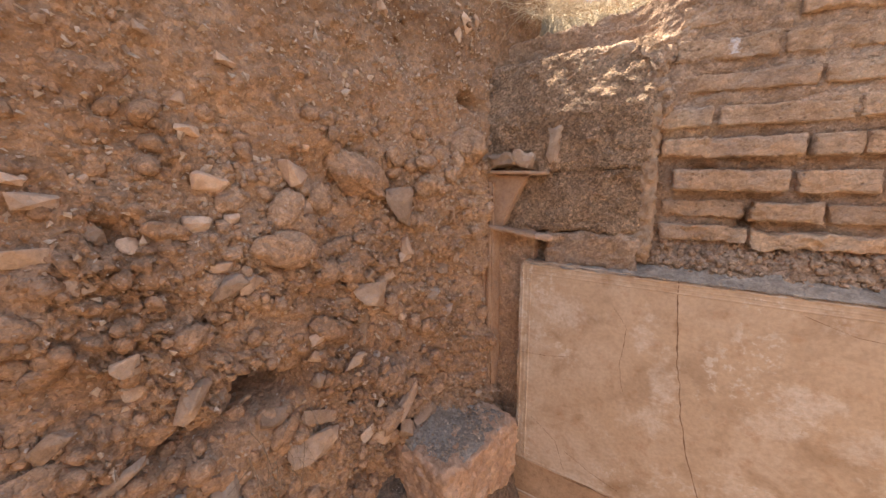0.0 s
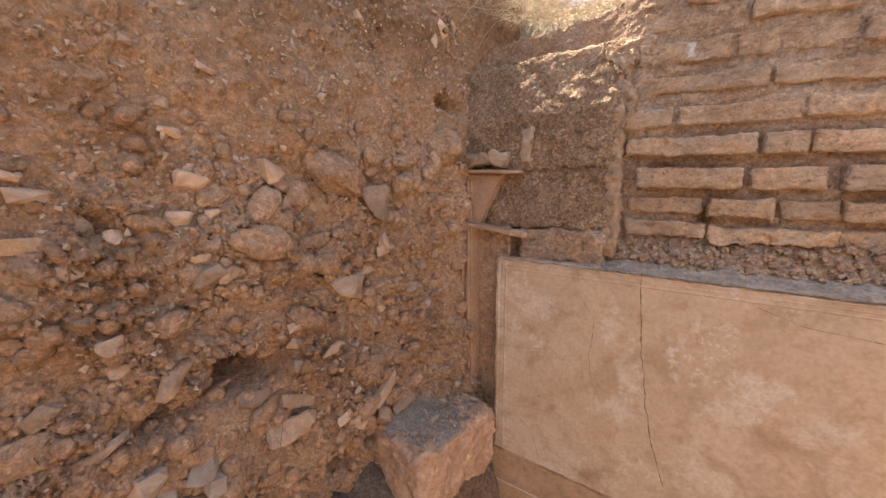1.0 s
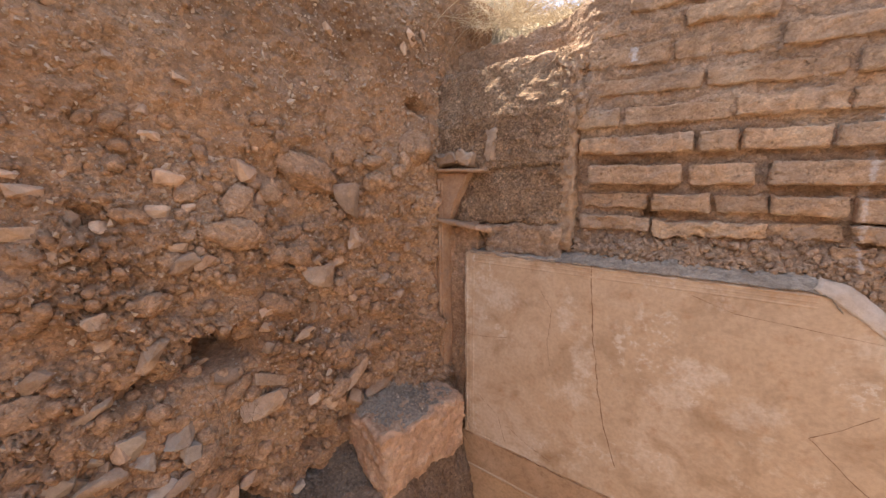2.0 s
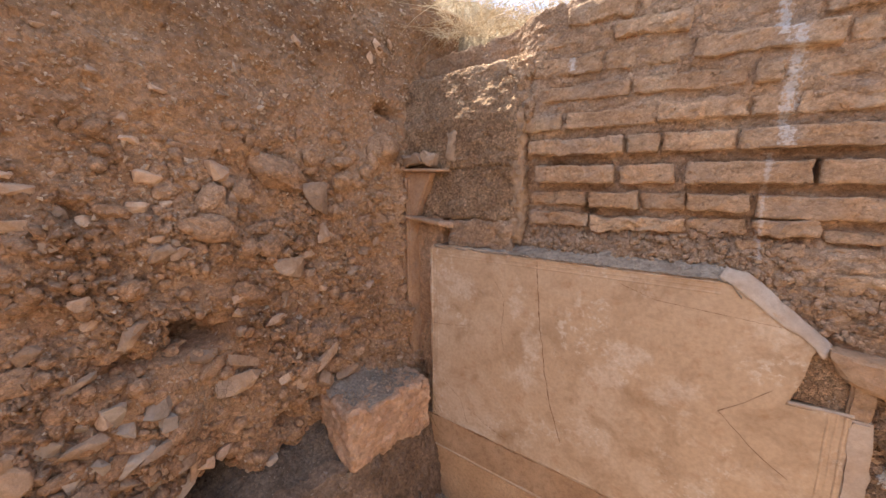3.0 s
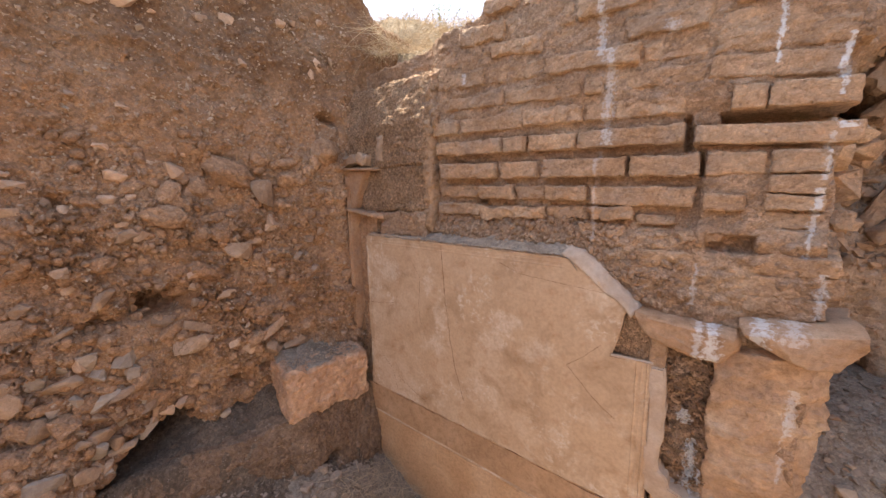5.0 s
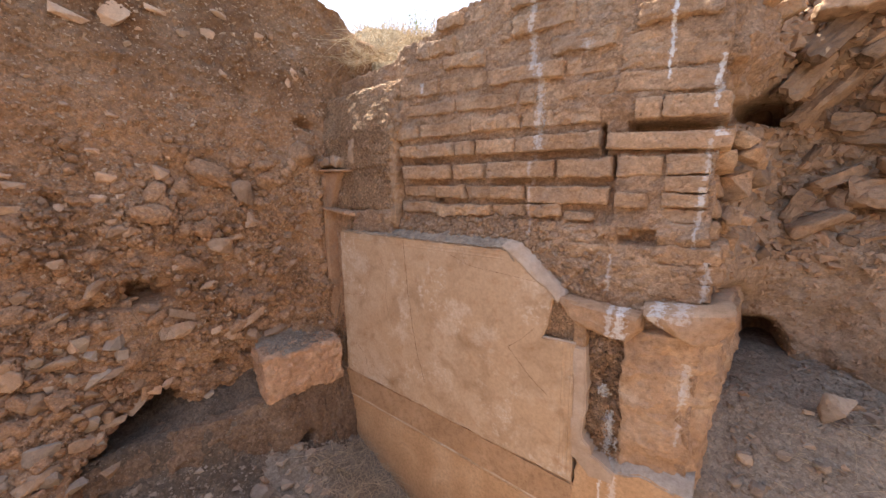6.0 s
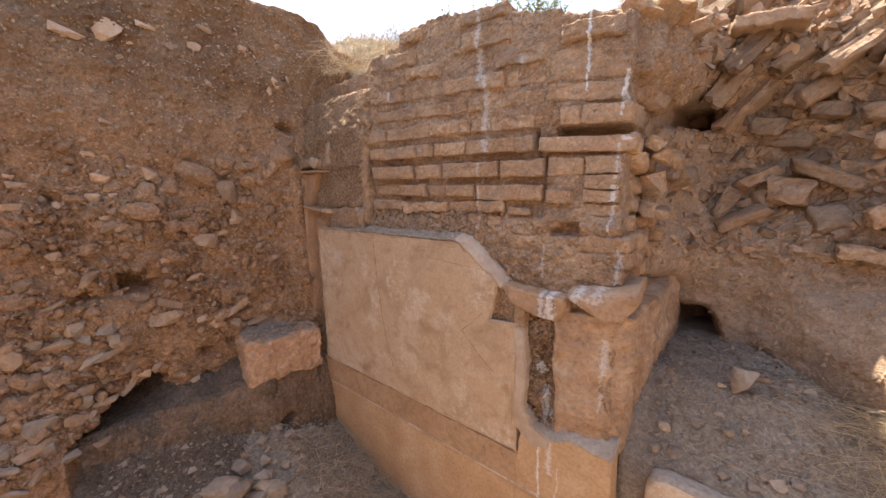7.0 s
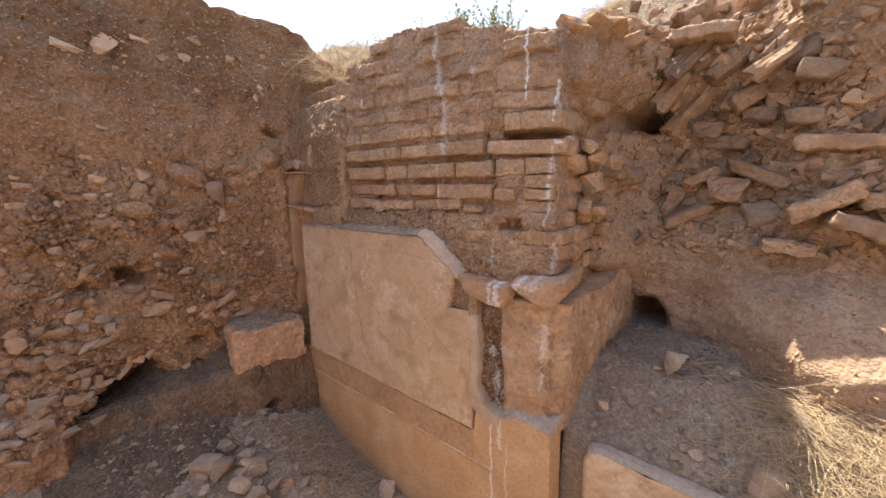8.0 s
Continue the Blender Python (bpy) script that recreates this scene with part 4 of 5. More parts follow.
crack([(0.340, 1.565), (0.342, 1.52), (0.360, 1.30), (0.388, 1.09), (0.414, 0.95), (0.450, 0.826), (0.475, 0.76)], 0.0016)
crack([(0.150, 1.43), (0.196, 1.36), (0.182, 1.20), (0.20, 1.10)], 0.0007)
crack([(0.977, 1.112), (1.04, 1.165), (1.098, 1.228)])
crack([(0.977, 1.112), (1.039, 1.05), (1.10, 0.99), (1.16, 0.95)])
crack([(0.66, 1.50), (0.772, 1.458), (0.965, 1.441), (1.10, 1.43)], 0.0006)
crack([(-0.21, 1.16), (-0.10, 1.17), (0.0, 1.19)], 0.0006)
crack([(0.0, 0.75), (0.10, 0.70), (0.22, 0.66)], 0.0007)
crack([(-0.15, 0.86), (-0.04, 0.78), (0.0, 0.66)], 0.0007)


# Grey lime capping that seals the broken upper edge.
def capping(u, v):
    x = -0.20 + u * 1.20
    edge = 1.572 - 0.0135 * (x + 0.2)
    wide = 0.012 + 0.038 * step(0.05, 0.35, x) + 0.012 * fb(x, 0, 4, 9)
    z = edge - 0.004 - 0.05 * step(0.965, 1.0, x) * (1 - v) + wide * v + 0.008 * fb(x, v, 0, 16) + 0.004 * fb(x, v, 1, 50)
    y = PANEL_Y - 0.004 + 0.10 * v ** 1.3 + 0.006 * fb(x, v, 2, 16) + 0.003 * fb(x, v * 0.2, 2, 50)
    return (x, y, z)


mesh_object("lime_capping", *solid_sheet(capping, 90, 8, lambda p: (p[0], 1.66, p[2])), CAPPING, plaster, "grey lime mortar sealing the plaster edge")


def slant(u, v):
    a, b = Vector((0.950, 0, 1.578)), Vector((1.205, 0, 1.372))
    p = a + (b - a) * u
    wide = 0.062 * (1 - 0.45 * u) * (0.55 + 0.45 * step(0.0, 0.2, u)) + 0.008 * fb(p.x, 0, 3, 14)
    out = Vector((0.58, 0, 0.815)) * (wide * v - 0.016 + 0.010 * (1 - v) * fb(p.x, 1, 2, 16))
    y = PANEL_Y - 0.002 + 0.045 * v ** 2.2 + 0.005 * v * fb(p.x, v, 7, 18) + 0.0015 * fb(p.x, v, 5, 50)
    return (p.x + out.x, y, p.z + out.z)


mesh_object("lime_capping", *solid_sheet(slant, 34, 8, lambda p: (p[0], 1.66, p[2])), FILLET, plaster, "tan lime mortar along the slanting break")


def post_cap(u, v):
    x = 1.28 + u * 0.40
    edge = line(x, (1.28, 0.80), (1.30, 0.785), (1.395, 0.705), (1.52, 0.758), (1.69, 0.738))
    return (x, PANEL_Y + 0.006 + 0.07 * v ** 1.3 + 0.006 * fb(x, v, 3, 18), edge - 0.012 + 0.05 * v + 0.006 * fb(x, v, 4, 20))


mesh_object("lime_capping", *solid_sheet(post_cap, 44, 8, lambda p: (p[0], 1.68, p[2])), WHITE_CAP, plaster, "whitish lime mortar on top of the low plaster")
outline_slab("notch_patch", [(1.128, 1.205, 1), (1.265, 1.200, 1), (1.262, 1.335, 2), (1.180, 1.380, 2)], PANEL_Y + 0.022, 1.64, CONCRETE, plaster, "dark bared mortar in the broken corner")
outline_slab("mortar_edge", [(1.256, 1.195, 1), (1.306, 1.185, 1), (1.304, 1.30, 2), (1.258, 1.350, 2)], PANEL_Y + 0.006, 1.64, STRIP, plaster, "tan mortar beside the broken corner")
bar("notch_edge", (1.137, 1.198), (1.272, 1.203), 0.006, 0.005, FILLET, plaster, "", PANEL_Y + 0.004)


# ---- stone pier and ledge stones at the broken end ----
def thing(name, label, category, group="", kind=""):
    return tagged(new(name), label, category, group, kind)


def pier(u, v):
    """Front and side of the big upright stone, bent round its corner."""
    z = 0.68 + v * (1.30 + 0.06 * step(0.4, 1.0, u) - 0.68)
    run = u * 1.16
    left = 1.425 + 0.02 * (1.3 - z)
    corner = 1.672 + 0.028 * step(0.6, 1.1, z)
    front = corner - left
    if run < front:
        x, y = left + run, 1.555 + 0.035 * run / front - 0.02 * math.sin(min(1.0, run / front) * math.pi)
    else:
        d = run - front
        x, y = corner + 0.11 * d + 0.0 * z, 1.59 + d
    r = 0.02 * math.exp(-((run - front) / 0.03) ** 2)
    x, y = x - r, y + r
    y -= 0.05 * step(0.90, 1.10, z) * step(front, front - 0.1, run) * 0.4
    k = 0.018 * fb(x, y, z, 5) + 0.012 * fb(x, y, z, 18) + 0.005 * fb(x, y, z, 50, 3)
    return (x + k, y - k, z + 0.01 * fb(x, y, 0, 8) * v)


big_stone = mesh_object("pier_stone", *solid_sheet(pier, 110, 62, lambda p: (1.43 + (p[0] - 1.43) * 0.2, max(p[1], 1.75), p[2])), STAINED)
tagged(big_stone, "large orange stone pier with white lime streaks under the wall end", "stone pier")


def loose_stone(name, place, size, turn, seed, material, label, category="stone", rough=0.012, cuts=(14, 8, 8), radius=0.3, group="", parent=None, wave=0.01):
    vs, fs = lump_box(size, min(size) * radius, rough, seed, cuts, wave)
    ob = mesh_object(name, vs, fs, material, parent)
    ob.matrix_basis = pose(*place, *turn)
    return tagged(ob, label, category, group)


def ledge(place, points, turn, seed, label):
    vs, fs = hull_shape([Vector(p) for p in points], 4, 0.10, seed)
    ob = mesh_object("ledge_stone", vs, fs, SALTED, smooth=False)
    ob.matrix_basis = pose(*place, *turn)
    return tagged(ob, label, "stone", "ledge stones")


ledge((1.345, 1.575, 1.325), [(-.15, -.07, .05), (-.15, .09, .05), (.13, -.085, .045), (.15, .09, .05), (-.10, -.06, -.02), (-.05, -.075, -.045), (.11, -.085, -.06), (.14, .08, -.05), (-.1, .08, -.05), (.14, -.07, -.01)], (3, 4, 2), 31, "flat ledge stone crusted with white lime on the broken plaster")
ledge((1.612, 1.575, 1.365), [(-.125, -.07, .025), (-.08, -.09, .035), (-.12, .1, .05), (.11, -.09, .055), (.13, .1, .065), (.00, -.095, -.055), (.07, -.09, -.05), (.05, .08, -.07), (-.11, -.07, .005), (.115, -.085, .01), (.12, .1, .0), (-.11, .1, .0)], (4, -4, 6), 32, "wedge-shaped ledge stone crusted with white lime above the pier")
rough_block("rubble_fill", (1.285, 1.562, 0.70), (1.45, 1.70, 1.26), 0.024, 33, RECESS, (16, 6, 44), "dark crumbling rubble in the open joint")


# ---- corner: terracotta pilaster, fragments, squared block ----
def pilaster(u, v):
    z = 0.93 + 0.98 * v
    flutes = line(u, (0, 0.04), (0.04, 0.012), (0.14, 0.0), (0.24, 0.011), (0.30, 0.0), (0.42, 0.001), (0.47, 0.012), (0.54, 0.003), (0.74, 0.0), (0.80, 0.012), (0.88, 0.008), (1.0, 0.05))
    return (-0.435 + 0.080 * u + 0.014 * (1 - v) * 0.6 + 0.003 * fb(u, v, 0, 6), 1.502 + 0.07 * max(0.0, 0.3 - u) + flutes + 0.003 * fb(u, v * 5, 3, 4), z)


column = mesh_object("pilaster", *solid_sheet(pilaster, 60, 60, lambda p: (p[0], 1.60, p[2])), TERRACOTTA)
tagged(column, "fluted reddish terracotta pilaster half buried in the earth", "pilaster")
fragments = new("corner_moulding")
tagged(fragments, "broken terracotta mouldings in the wall corner", "moulding")
outline_slab("tile_fragment", [(-0.435, 1.72, 1), (-0.325, 1.712, 1), (-0.295, 1.78, 1), (-0.220, 1.935, 1), (-0.435, 1.942, 1)], 1.520, 1.58, TERRACOTTA, fragments, "smooth triangular reddish plaster fragment")
for x0, x1, z0, z1, t, y0 in ((-0.418, -0.133, 1.952, 1.942, 0.016, 1.490), (-0.412, -0.17, 1.716, 1.686, 0.020, 1.490), (-0.175, -0.105, 1.686, 1.674, 0.026, 1.505)):
    vs, fs = lump_box((x1 - x0, 0.11, t), t * 0.3, 0.004, int(x0 * -100), (14, 4, 3))
    ob = mesh_object("ledge_tile", vs, fs, TERRACOTTA if x0 < -0.3 else BLOCK, fragments)
    ob.matrix_basis = pose((x0 + x1) / 2, y0 + 0.055, (z0 + z1) / 2, 0, math.degrees(math.atan2(z0 - z1, x1 - x0)), 0)
for place, size, turn, seed in (((-0.33, 1.53, 1.995), (0.11, 0.08, 0.055), (0, -8, 5), 41), ((-0.24, 1.54, 2.0), (0.09, 0.08, 0.06), (0, 12, 0), 42), ((-0.115, 1.572, 2.06), (0.06, 0.05, 0.15), (0, 3, 0), 43)):
    loose_stone("wedged_stone", place, size, turn, seed, SLAB, "small brown stone wedged in the wall corner", group="wedged stones")


def earth_fill(u, v):
    x, z = -0.42 + 0.23 * u, 0.6 + 1.12 * v
    return (x, 1.575 + 0.012 * fb(x, z, 2, 14) + 0.006 * fb(x, z, 4, 35), z)


mesh_object("corner_earth", *solid_sheet(earth_fill, 24, 100, lambda p: (p[0], 1.66, p[2])), EARTH, wall_north, "dark earth between pilaster and panel")

vs, fs = lump_box((0.475, 0.30, 0.28), 0.020, 0.014, 51, (46, 26, 28))
squared_block = mesh_object("squared_block", vs, fs, BLOCK)
squared_block.matrix_basis = pose(-0.380, 1.248, 0.740, 0, 0, 80)
tagged(squared_block, "squared pinkish stone block with soil on its top", "stone block")


def soil_cap(u, v):
    x, y = -0.225 + 0.43 * u, -0.135 + 0.27 * v
    return (x, y, 0.136 + 0.012 * fb(x, y, 0, 12) + 0.014 * math.sin(u * math.pi) * math.sin(v * math.pi) + 0.05 * step(0.6, 1.0, v))


cap = mesh_object("soil_cover", *solid_sheet(soil_cap, 40, 26, lambda p: (p[0] * 0.98, p[1] * 0.98, 0.105)), SOIL, squared_block, "dark loose soil with pale grit")


# ---- north-east: collapsed bank ----
def east_y(x, z, detail=True):
    y = 2.43 - 0.42 * step(2.05, 2.60, x) * step(1.50, 1.05, z) - 0.5 * step(2.9, 4.4, x)
    y -= 0.42 * step(1.92, 1.62, x) * step(1.25, 1.4, z)
    y += 0.16 * step(1.45, 1.75, z) * step(2.45, 2.15, z) * step(2.6, 2.2, x) + 0.22 * step(2.4, 2.75, z) * step(2.5, 2.2, x)
    y -= 0.24 * step(1.9, 2.7, z) * step(2.15, 2.6, x)
    y += 0.45 * math.exp(-((x - 1.865 + 0.3 * (z - 1.05)) / 0.085) ** 4 - ((z - 1.0) / 0.135) ** 4)
    y += 0.50 * math.exp(-((x - 1.77) / 0.105) ** 4 - ((z - 2.16) / 0.065) ** 4)
    if detail:
        d, e = cells(x, 3, z, 9)
        y += 0.05 * fb(x, 1, z, 2.6) + 0.02 * fb(x, 2, z, 9) + 0.008 * fb(x, 2, z, 34, 3) - 0.03 * step(1.35, 1.6, z) * min(0.8, (e - d) * 1.6)
        d, e = cells(x, 7, z, 28)
        y -= 0.016 * min(0.6, e - d)
    return y


def bank_top(x):
    return line(x, (1.45, 2.40), (1.65, 2.47), (2.1, 2.62), (2.35, 2.72), (2.7, 3.05), (3.2, 3.35)) + 0.05 * fb(x, 0, 0, 4)


def east_point(u, v):
    x = 1.45 + 3.9 * u ** 1.35
    z = 0.55 + v * (bank_top(x) - 0.55)
    return (x, east_y(x, z), z)


bank = mesh_object("wall_north_east", *solid_sheet(east_point, 260, 210, lambda p: (p[0], 3.3, p[2] + 0.65 * step(1.5, 1.9, p[0]) * (p[2] > 1.5))), BANK)
tagged(bank, "collapsed earth bank with tumbled stones and broken bricks", "earth bank", kind="structure")
rnd = random.Random(31)
# Tumbled slabs that stand out: x, z, half length, half height, tilt.
BIG = [(2.00, 2.19, .150, .042, -48), (1.80, 2.19, .048, .066, 0), (1.90, 2.28, .050, .10, 35), (1.97, 2.40, .045, .11, 40), (2.16, 2.00, .085, .034, 12), (2.30, 1.83, .125, .030, 26),
       (2.19, 1.76, .078, .064, 5), (1.95, 1.70, .034, .080, 25), (2.06, 1.83, .085, .026, -28), (2.08, 2.08, .060, .040, 14), (2.22, 2.20, .070, .045, -30), (2.27, 2.11, .065, .028, 8),
       (2.02, 1.64, .11, .030, -25), (2.30, 2.32, .10, .035, -35), (2.44, 2.24, .065, .04, 20), (2.12, 2.34, .075, .040, -40), (1.76, 1.84, .060, .050, -10), (2.42, 2.07, .06, .032, 5)]
BLOCKS = []
for k in range(7):
    me = bpy.data.meshes.new("rubble_block")
    vs, fs = lump_box((2.0, 2.0, 2.0), 0.22, 0.0, 130 + k, (5, 4, 4))
    me.from_pydata(vs, [], fs)
    for v in me.vertices:
        p = v.co * 0.5
        v.co += 0.34 * Vector((fb(p.x + k * 3, p.y, p.z, 1.6, 3), fb(p.x, p.y + k * 3, p.z, 1.6, 3), fb(p.x, p.y, p.z + k * 3, 1.6, 3)))
    me.polygons.foreach_set("use_smooth", [k % 2 == 0] * len(me.polygons))
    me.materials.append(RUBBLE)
    BLOCKS.append(me)
for x, z, a, b, tilt in BIG:
    depth = max(0.045, min(a, b) * 1.3)
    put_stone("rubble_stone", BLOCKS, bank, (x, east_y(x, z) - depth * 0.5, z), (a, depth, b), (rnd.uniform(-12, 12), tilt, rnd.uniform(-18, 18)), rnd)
for k in range(285):
    x = 1.70 + 1.7 * rnd.random() ** 1.2
    z = 1.42 + 1.3 * rnd.random() ** 0.8
    if z < 1.6 and rnd.random() < 0.7 or abs(x - 1.75) < 0.12 and abs(z - 2.16) < 0.09:
        continue
    s = 0.017 + 0.040 * rnd.random() ** 1.8
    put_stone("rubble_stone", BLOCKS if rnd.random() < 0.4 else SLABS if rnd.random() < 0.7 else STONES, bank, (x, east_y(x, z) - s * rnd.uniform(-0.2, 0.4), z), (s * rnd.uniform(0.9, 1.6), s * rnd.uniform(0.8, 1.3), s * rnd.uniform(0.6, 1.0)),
              (rnd.gauss(0, 25), rnd.gauss(-16, 36), rnd.uniform(-40, 40)), rnd)
spots = []
for k in range(2600):
    x, z = 1.6 + 1.6 * rnd.random(), rnd.uniform(0.95, 2.6)
    s = rnd.uniform(0.004, 0.016)
    spots.append(((x, east_y(x, z), z), (s * 1.3, s, s * 0.8), (rnd.uniform(0, 3), rnd.uniform(0, 3), rnd.uniform(0, 3))))
for k in range(1700):
    x, z = 1.62 + 1.7 * rnd.random(), 1.42 + 1.25 * rnd.random() ** 0.85
    s = rnd.uniform(0.012, 0.034)
    if abs(x - 1.77) < 0.11 and abs(z - 2.16) < 0.08:
        continue
    spots.append(((x, east_y(x, z) - s * 0.2, z), (s * rnd.uniform(1.0, 2.0), s, s * rnd.uniform(0.6, 1.0)), (rnd.gauss(0, 0.5), rnd.gauss(0.2, 0.5), rnd.gauss(0, 0.6))))
many_rocks("pebbles", spots, SLAB, bank, "small broken stones in the bank", 360)

# Single slabs and bricks lying on the bank.
for place, size, turn, seed, mat, label in (
        ((2.03, 2.36, 2.485), (0.26, 0.16, 0.05), (0, 6, 4), 61, SLAB, "flat pale stone slab jutting from the bank top"),
        ((2.50, 2.34, 1.70), (0.24, 0.15, 0.07), (0, -28, -8), 62, BRICK, "sunlit broken brick lying aslant on the bank"),
        ((2.64, 2.32, 1.59), (0.28, 0.16, 0.06), (0, 22, 5), 63, SLAB, "sunlit stone slab sticking out of the bank"),
        ((2.71, 2.40, 1.71), (0.24, 0.16, 0.06), (0, -4, 5), 64, BRICK, "sunlit broken brick sticking out of the bank"),
        ((2.41, 2.32, 1.505), (0.17, 0.12, 0.05), (0, 4, -6), 65, BRICK, "small reddish brick resting on the bank"),
        ((2.60, 2.42, 1.945), (0.40, 0.16, 0.06), (0, 3, -6), 66, SLAB, "long grey slab lying in the bank")):
    loose_stone("bank_slab", place, size, turn, seed, mat, label, "stone slab", 0.012, (20, 10, 6), 0.10, "slabs on the bank")
for k, (x, y, z, s) in enumerate(((1.98, 2.46, 2.66, .07), (2.06, 2.50, 2.68, .06), (2.15, 2.48, 2.68, .075), (2.26, 2.52, 2.70, .07), (2.40, 2.50, 2.70, .085), (1.72, 2.3, 2.52, .05), (1.84, 2.46, 2.54, .06), (2.24, 2.44, 2.62, .045))):
    vs, fs = rock_shape(500 + k, 3, 16)
    ob = mesh_object("boulder", [Vector(v) * s for v in vs], fs, STONE, smooth=False)
    ob.matrix_basis = pose(x, east_y(x, bank_top(x) - 0.02) + 0.05, bank_top(x) + s * 0.35, k * 40, k * 25, k * 70)
    tagged(ob, "angular buff stone lying on top of the bank", "stone", "stones on the bank top")

# Low plastered wall stub to the east, beyond the open joint.
def stub_top(x):
    return line(x, (1.79, 0.60), (1.80, 0.655), (1.84, 0.672), (2.3, 0.655), (4.5, 0.64)) + 0.006 * fb(x, 0, 0, 20)


def stub(u, v):
    x, z = 1.785 + 2.6 * u, -0.1 + v * (stub_top(1.785 + 2.6 * u) + 0.1)
    return (x, 1.640 + 0.006 * fb(x, 0, z, 6) + 0.012 * step(0.96, 1.0, v), z)


low_wall = mesh_object("wall_stub", *solid_sheet(stub, 120, 30, lambda p: (p[0], 1.70, p[2])), PLASTER)
tagged(low_wall, "low stub of wall faced with ochre plaster", "low wall", kind="structure")
mesh_object("lime_capping", *solid_sheet(lambda u, v: (1.80 + 2.5 * u, 1.642 + 0.05 * v, stub_top(1.80 + 2.5 * u) + 0.008 + 0.004 * fb(u * 2.5, v, 0, 20)), 100, 4, lambda p: (p[0], p[1], p[2] - 0.03)), WHITE_CAP, low_wall, "whitish lime edge")

# Plain faces added out of view: they close the trench behind and bounce sunlight.
def far_face(name, fn, label):
    ob = mesh_object(name, *sheet(fn, 60, 24), EARTH)
    return tagged(ob, label, "earth wall", kind="structure")


far_face("unseen_wall_south", lambda u, v: (6.6 - 7.6 * u, -2.85 - 0.15 * v + 0.06 * fb(u * 7, v * 3, 0, 2), -0.1 + 3.15 * v), "plain earth face added out of view to close the trench and bounce sunlight")
far_face("unseen_wall_east", lambda u, v: (5.8 + 0.15 * v + 0.06 * fb(u * 7, v * 3, 4, 2), 3.0 - 6.0 * u, -0.1 + 2.9 * v), "plain earth face added out of view to close the trench and bounce sunlight")


# ---- loose things on the ground ----
rnd = random.Random(41)


def lie(x, y):
    return trench_floor(x, y)


for k, (x, y, s, label) in enumerate(((-0.08, 0.83, .05, "pale flat stone"), (0.02, 0.90, .045, "pale flat stone"), (0.06, 0.76, .07, "buff angular stone"), (0.18, 0.80, .055, "buff angular stone"), (0.28, 0.84, .05, "buff angular stone"),
                                      (0.66, 1.46, .055, "reddish pointed stone"), (0.0, 0.70, .085, "large pale broken stone"), (0.08, 0.86, .055, "pale flat stone"), (0.14, 0.90, .062, "pale angular stone"), (0.27, 0.95, .05, "pale angular stone"), (-0.02, 0.68, .06, "grey-brown stone"), (0.33, 0.98, .03, "pale pebble"), (-0.15, 0.98, .03, "pale pebble"))):
    vs, fs = rock_shape(540 + k, 3, 18)
    ob = mesh_object("loose_stone", [Vector((v[0] * s * 1.4, v[1] * s * 1.2, v[2] * s)) for v in vs], fs, DUSTY, smooth=False)
    ob.matrix_basis = pose(x, y, lie(x, y) + s * 0.35, k * 11 % 20, k * 7 % 15, k * 77)
    tagged(ob, label + " lying on the trench floor", "stone", "stones on the floor")
for k in range(46):
    x, y = rnd.uniform(-0.25, 0.75), rnd.uniform(0.55, 1.2)
    s = rnd.uniform(0.014, 0.038)
    vs, fs = rock_shape(600 + k % 9, 2, 14)
    ob = mesh_object("loose_stone", [Vector((v[0] * s * 1.2, v[1] * s, v[2] * s * 0.6)) for v in vs], fs, SLAB if k % 3 == 0 else DUSTY, smooth=False)
    ob.matrix_basis = pose(x, y, lie(x, y) + s * 0.2, rnd.uniform(-15, 15), rnd.uniform(-15, 15), rnd.uniform(0, 360))
    tagged(ob, "small broken stone on the trench floor", "stone", "stones on the floor")
for k, (x, y, s) in enumerate(((-.13, .87, .040), (-.06, .95, .050), (.03, 1.03, .042), (.10, 1.08, .036), (.16, .94, .055), (.23, 1.10, .034), (.30, 1.00, .046), (.00, .88, .034), (.12, .82, .060), (.34, 1.16, .030), (.42, 1.08, .038))):
    vs, fs = rock_shape(630 + k, 3, 12)
    ob = mesh_object("loose_stone", [Vector((v[0] * s * 1.1, v[1] * s * 0.85, v[2] * s * 0.6)) for v in vs], fs, DUSTY if k % 3 else SLAB, smooth=False)
    ob.matrix_basis = pose(x, y, lie(x, y) + s * 0.22, k * 17 % 30 - 15, k * 11 % 24 - 12, k * 71)
    tagged(ob, "pale angular stone lying on the dusty trench floor", "stone", "stones on the floor")
vs, fs = rock_shape(561, 3, 12)
ob = mesh_object("loose_stone", [Vector((v[0] * .03, v[1] * .045, v[2] * .05)) for v in vs], fs, SLAB, smooth=False)
ob.matrix_basis = pose(-0.40, 0.34, 0.57, 20, 30, 10)
tagged(ob, "brown angular stone in the dark hollow under the earth face", "stone")
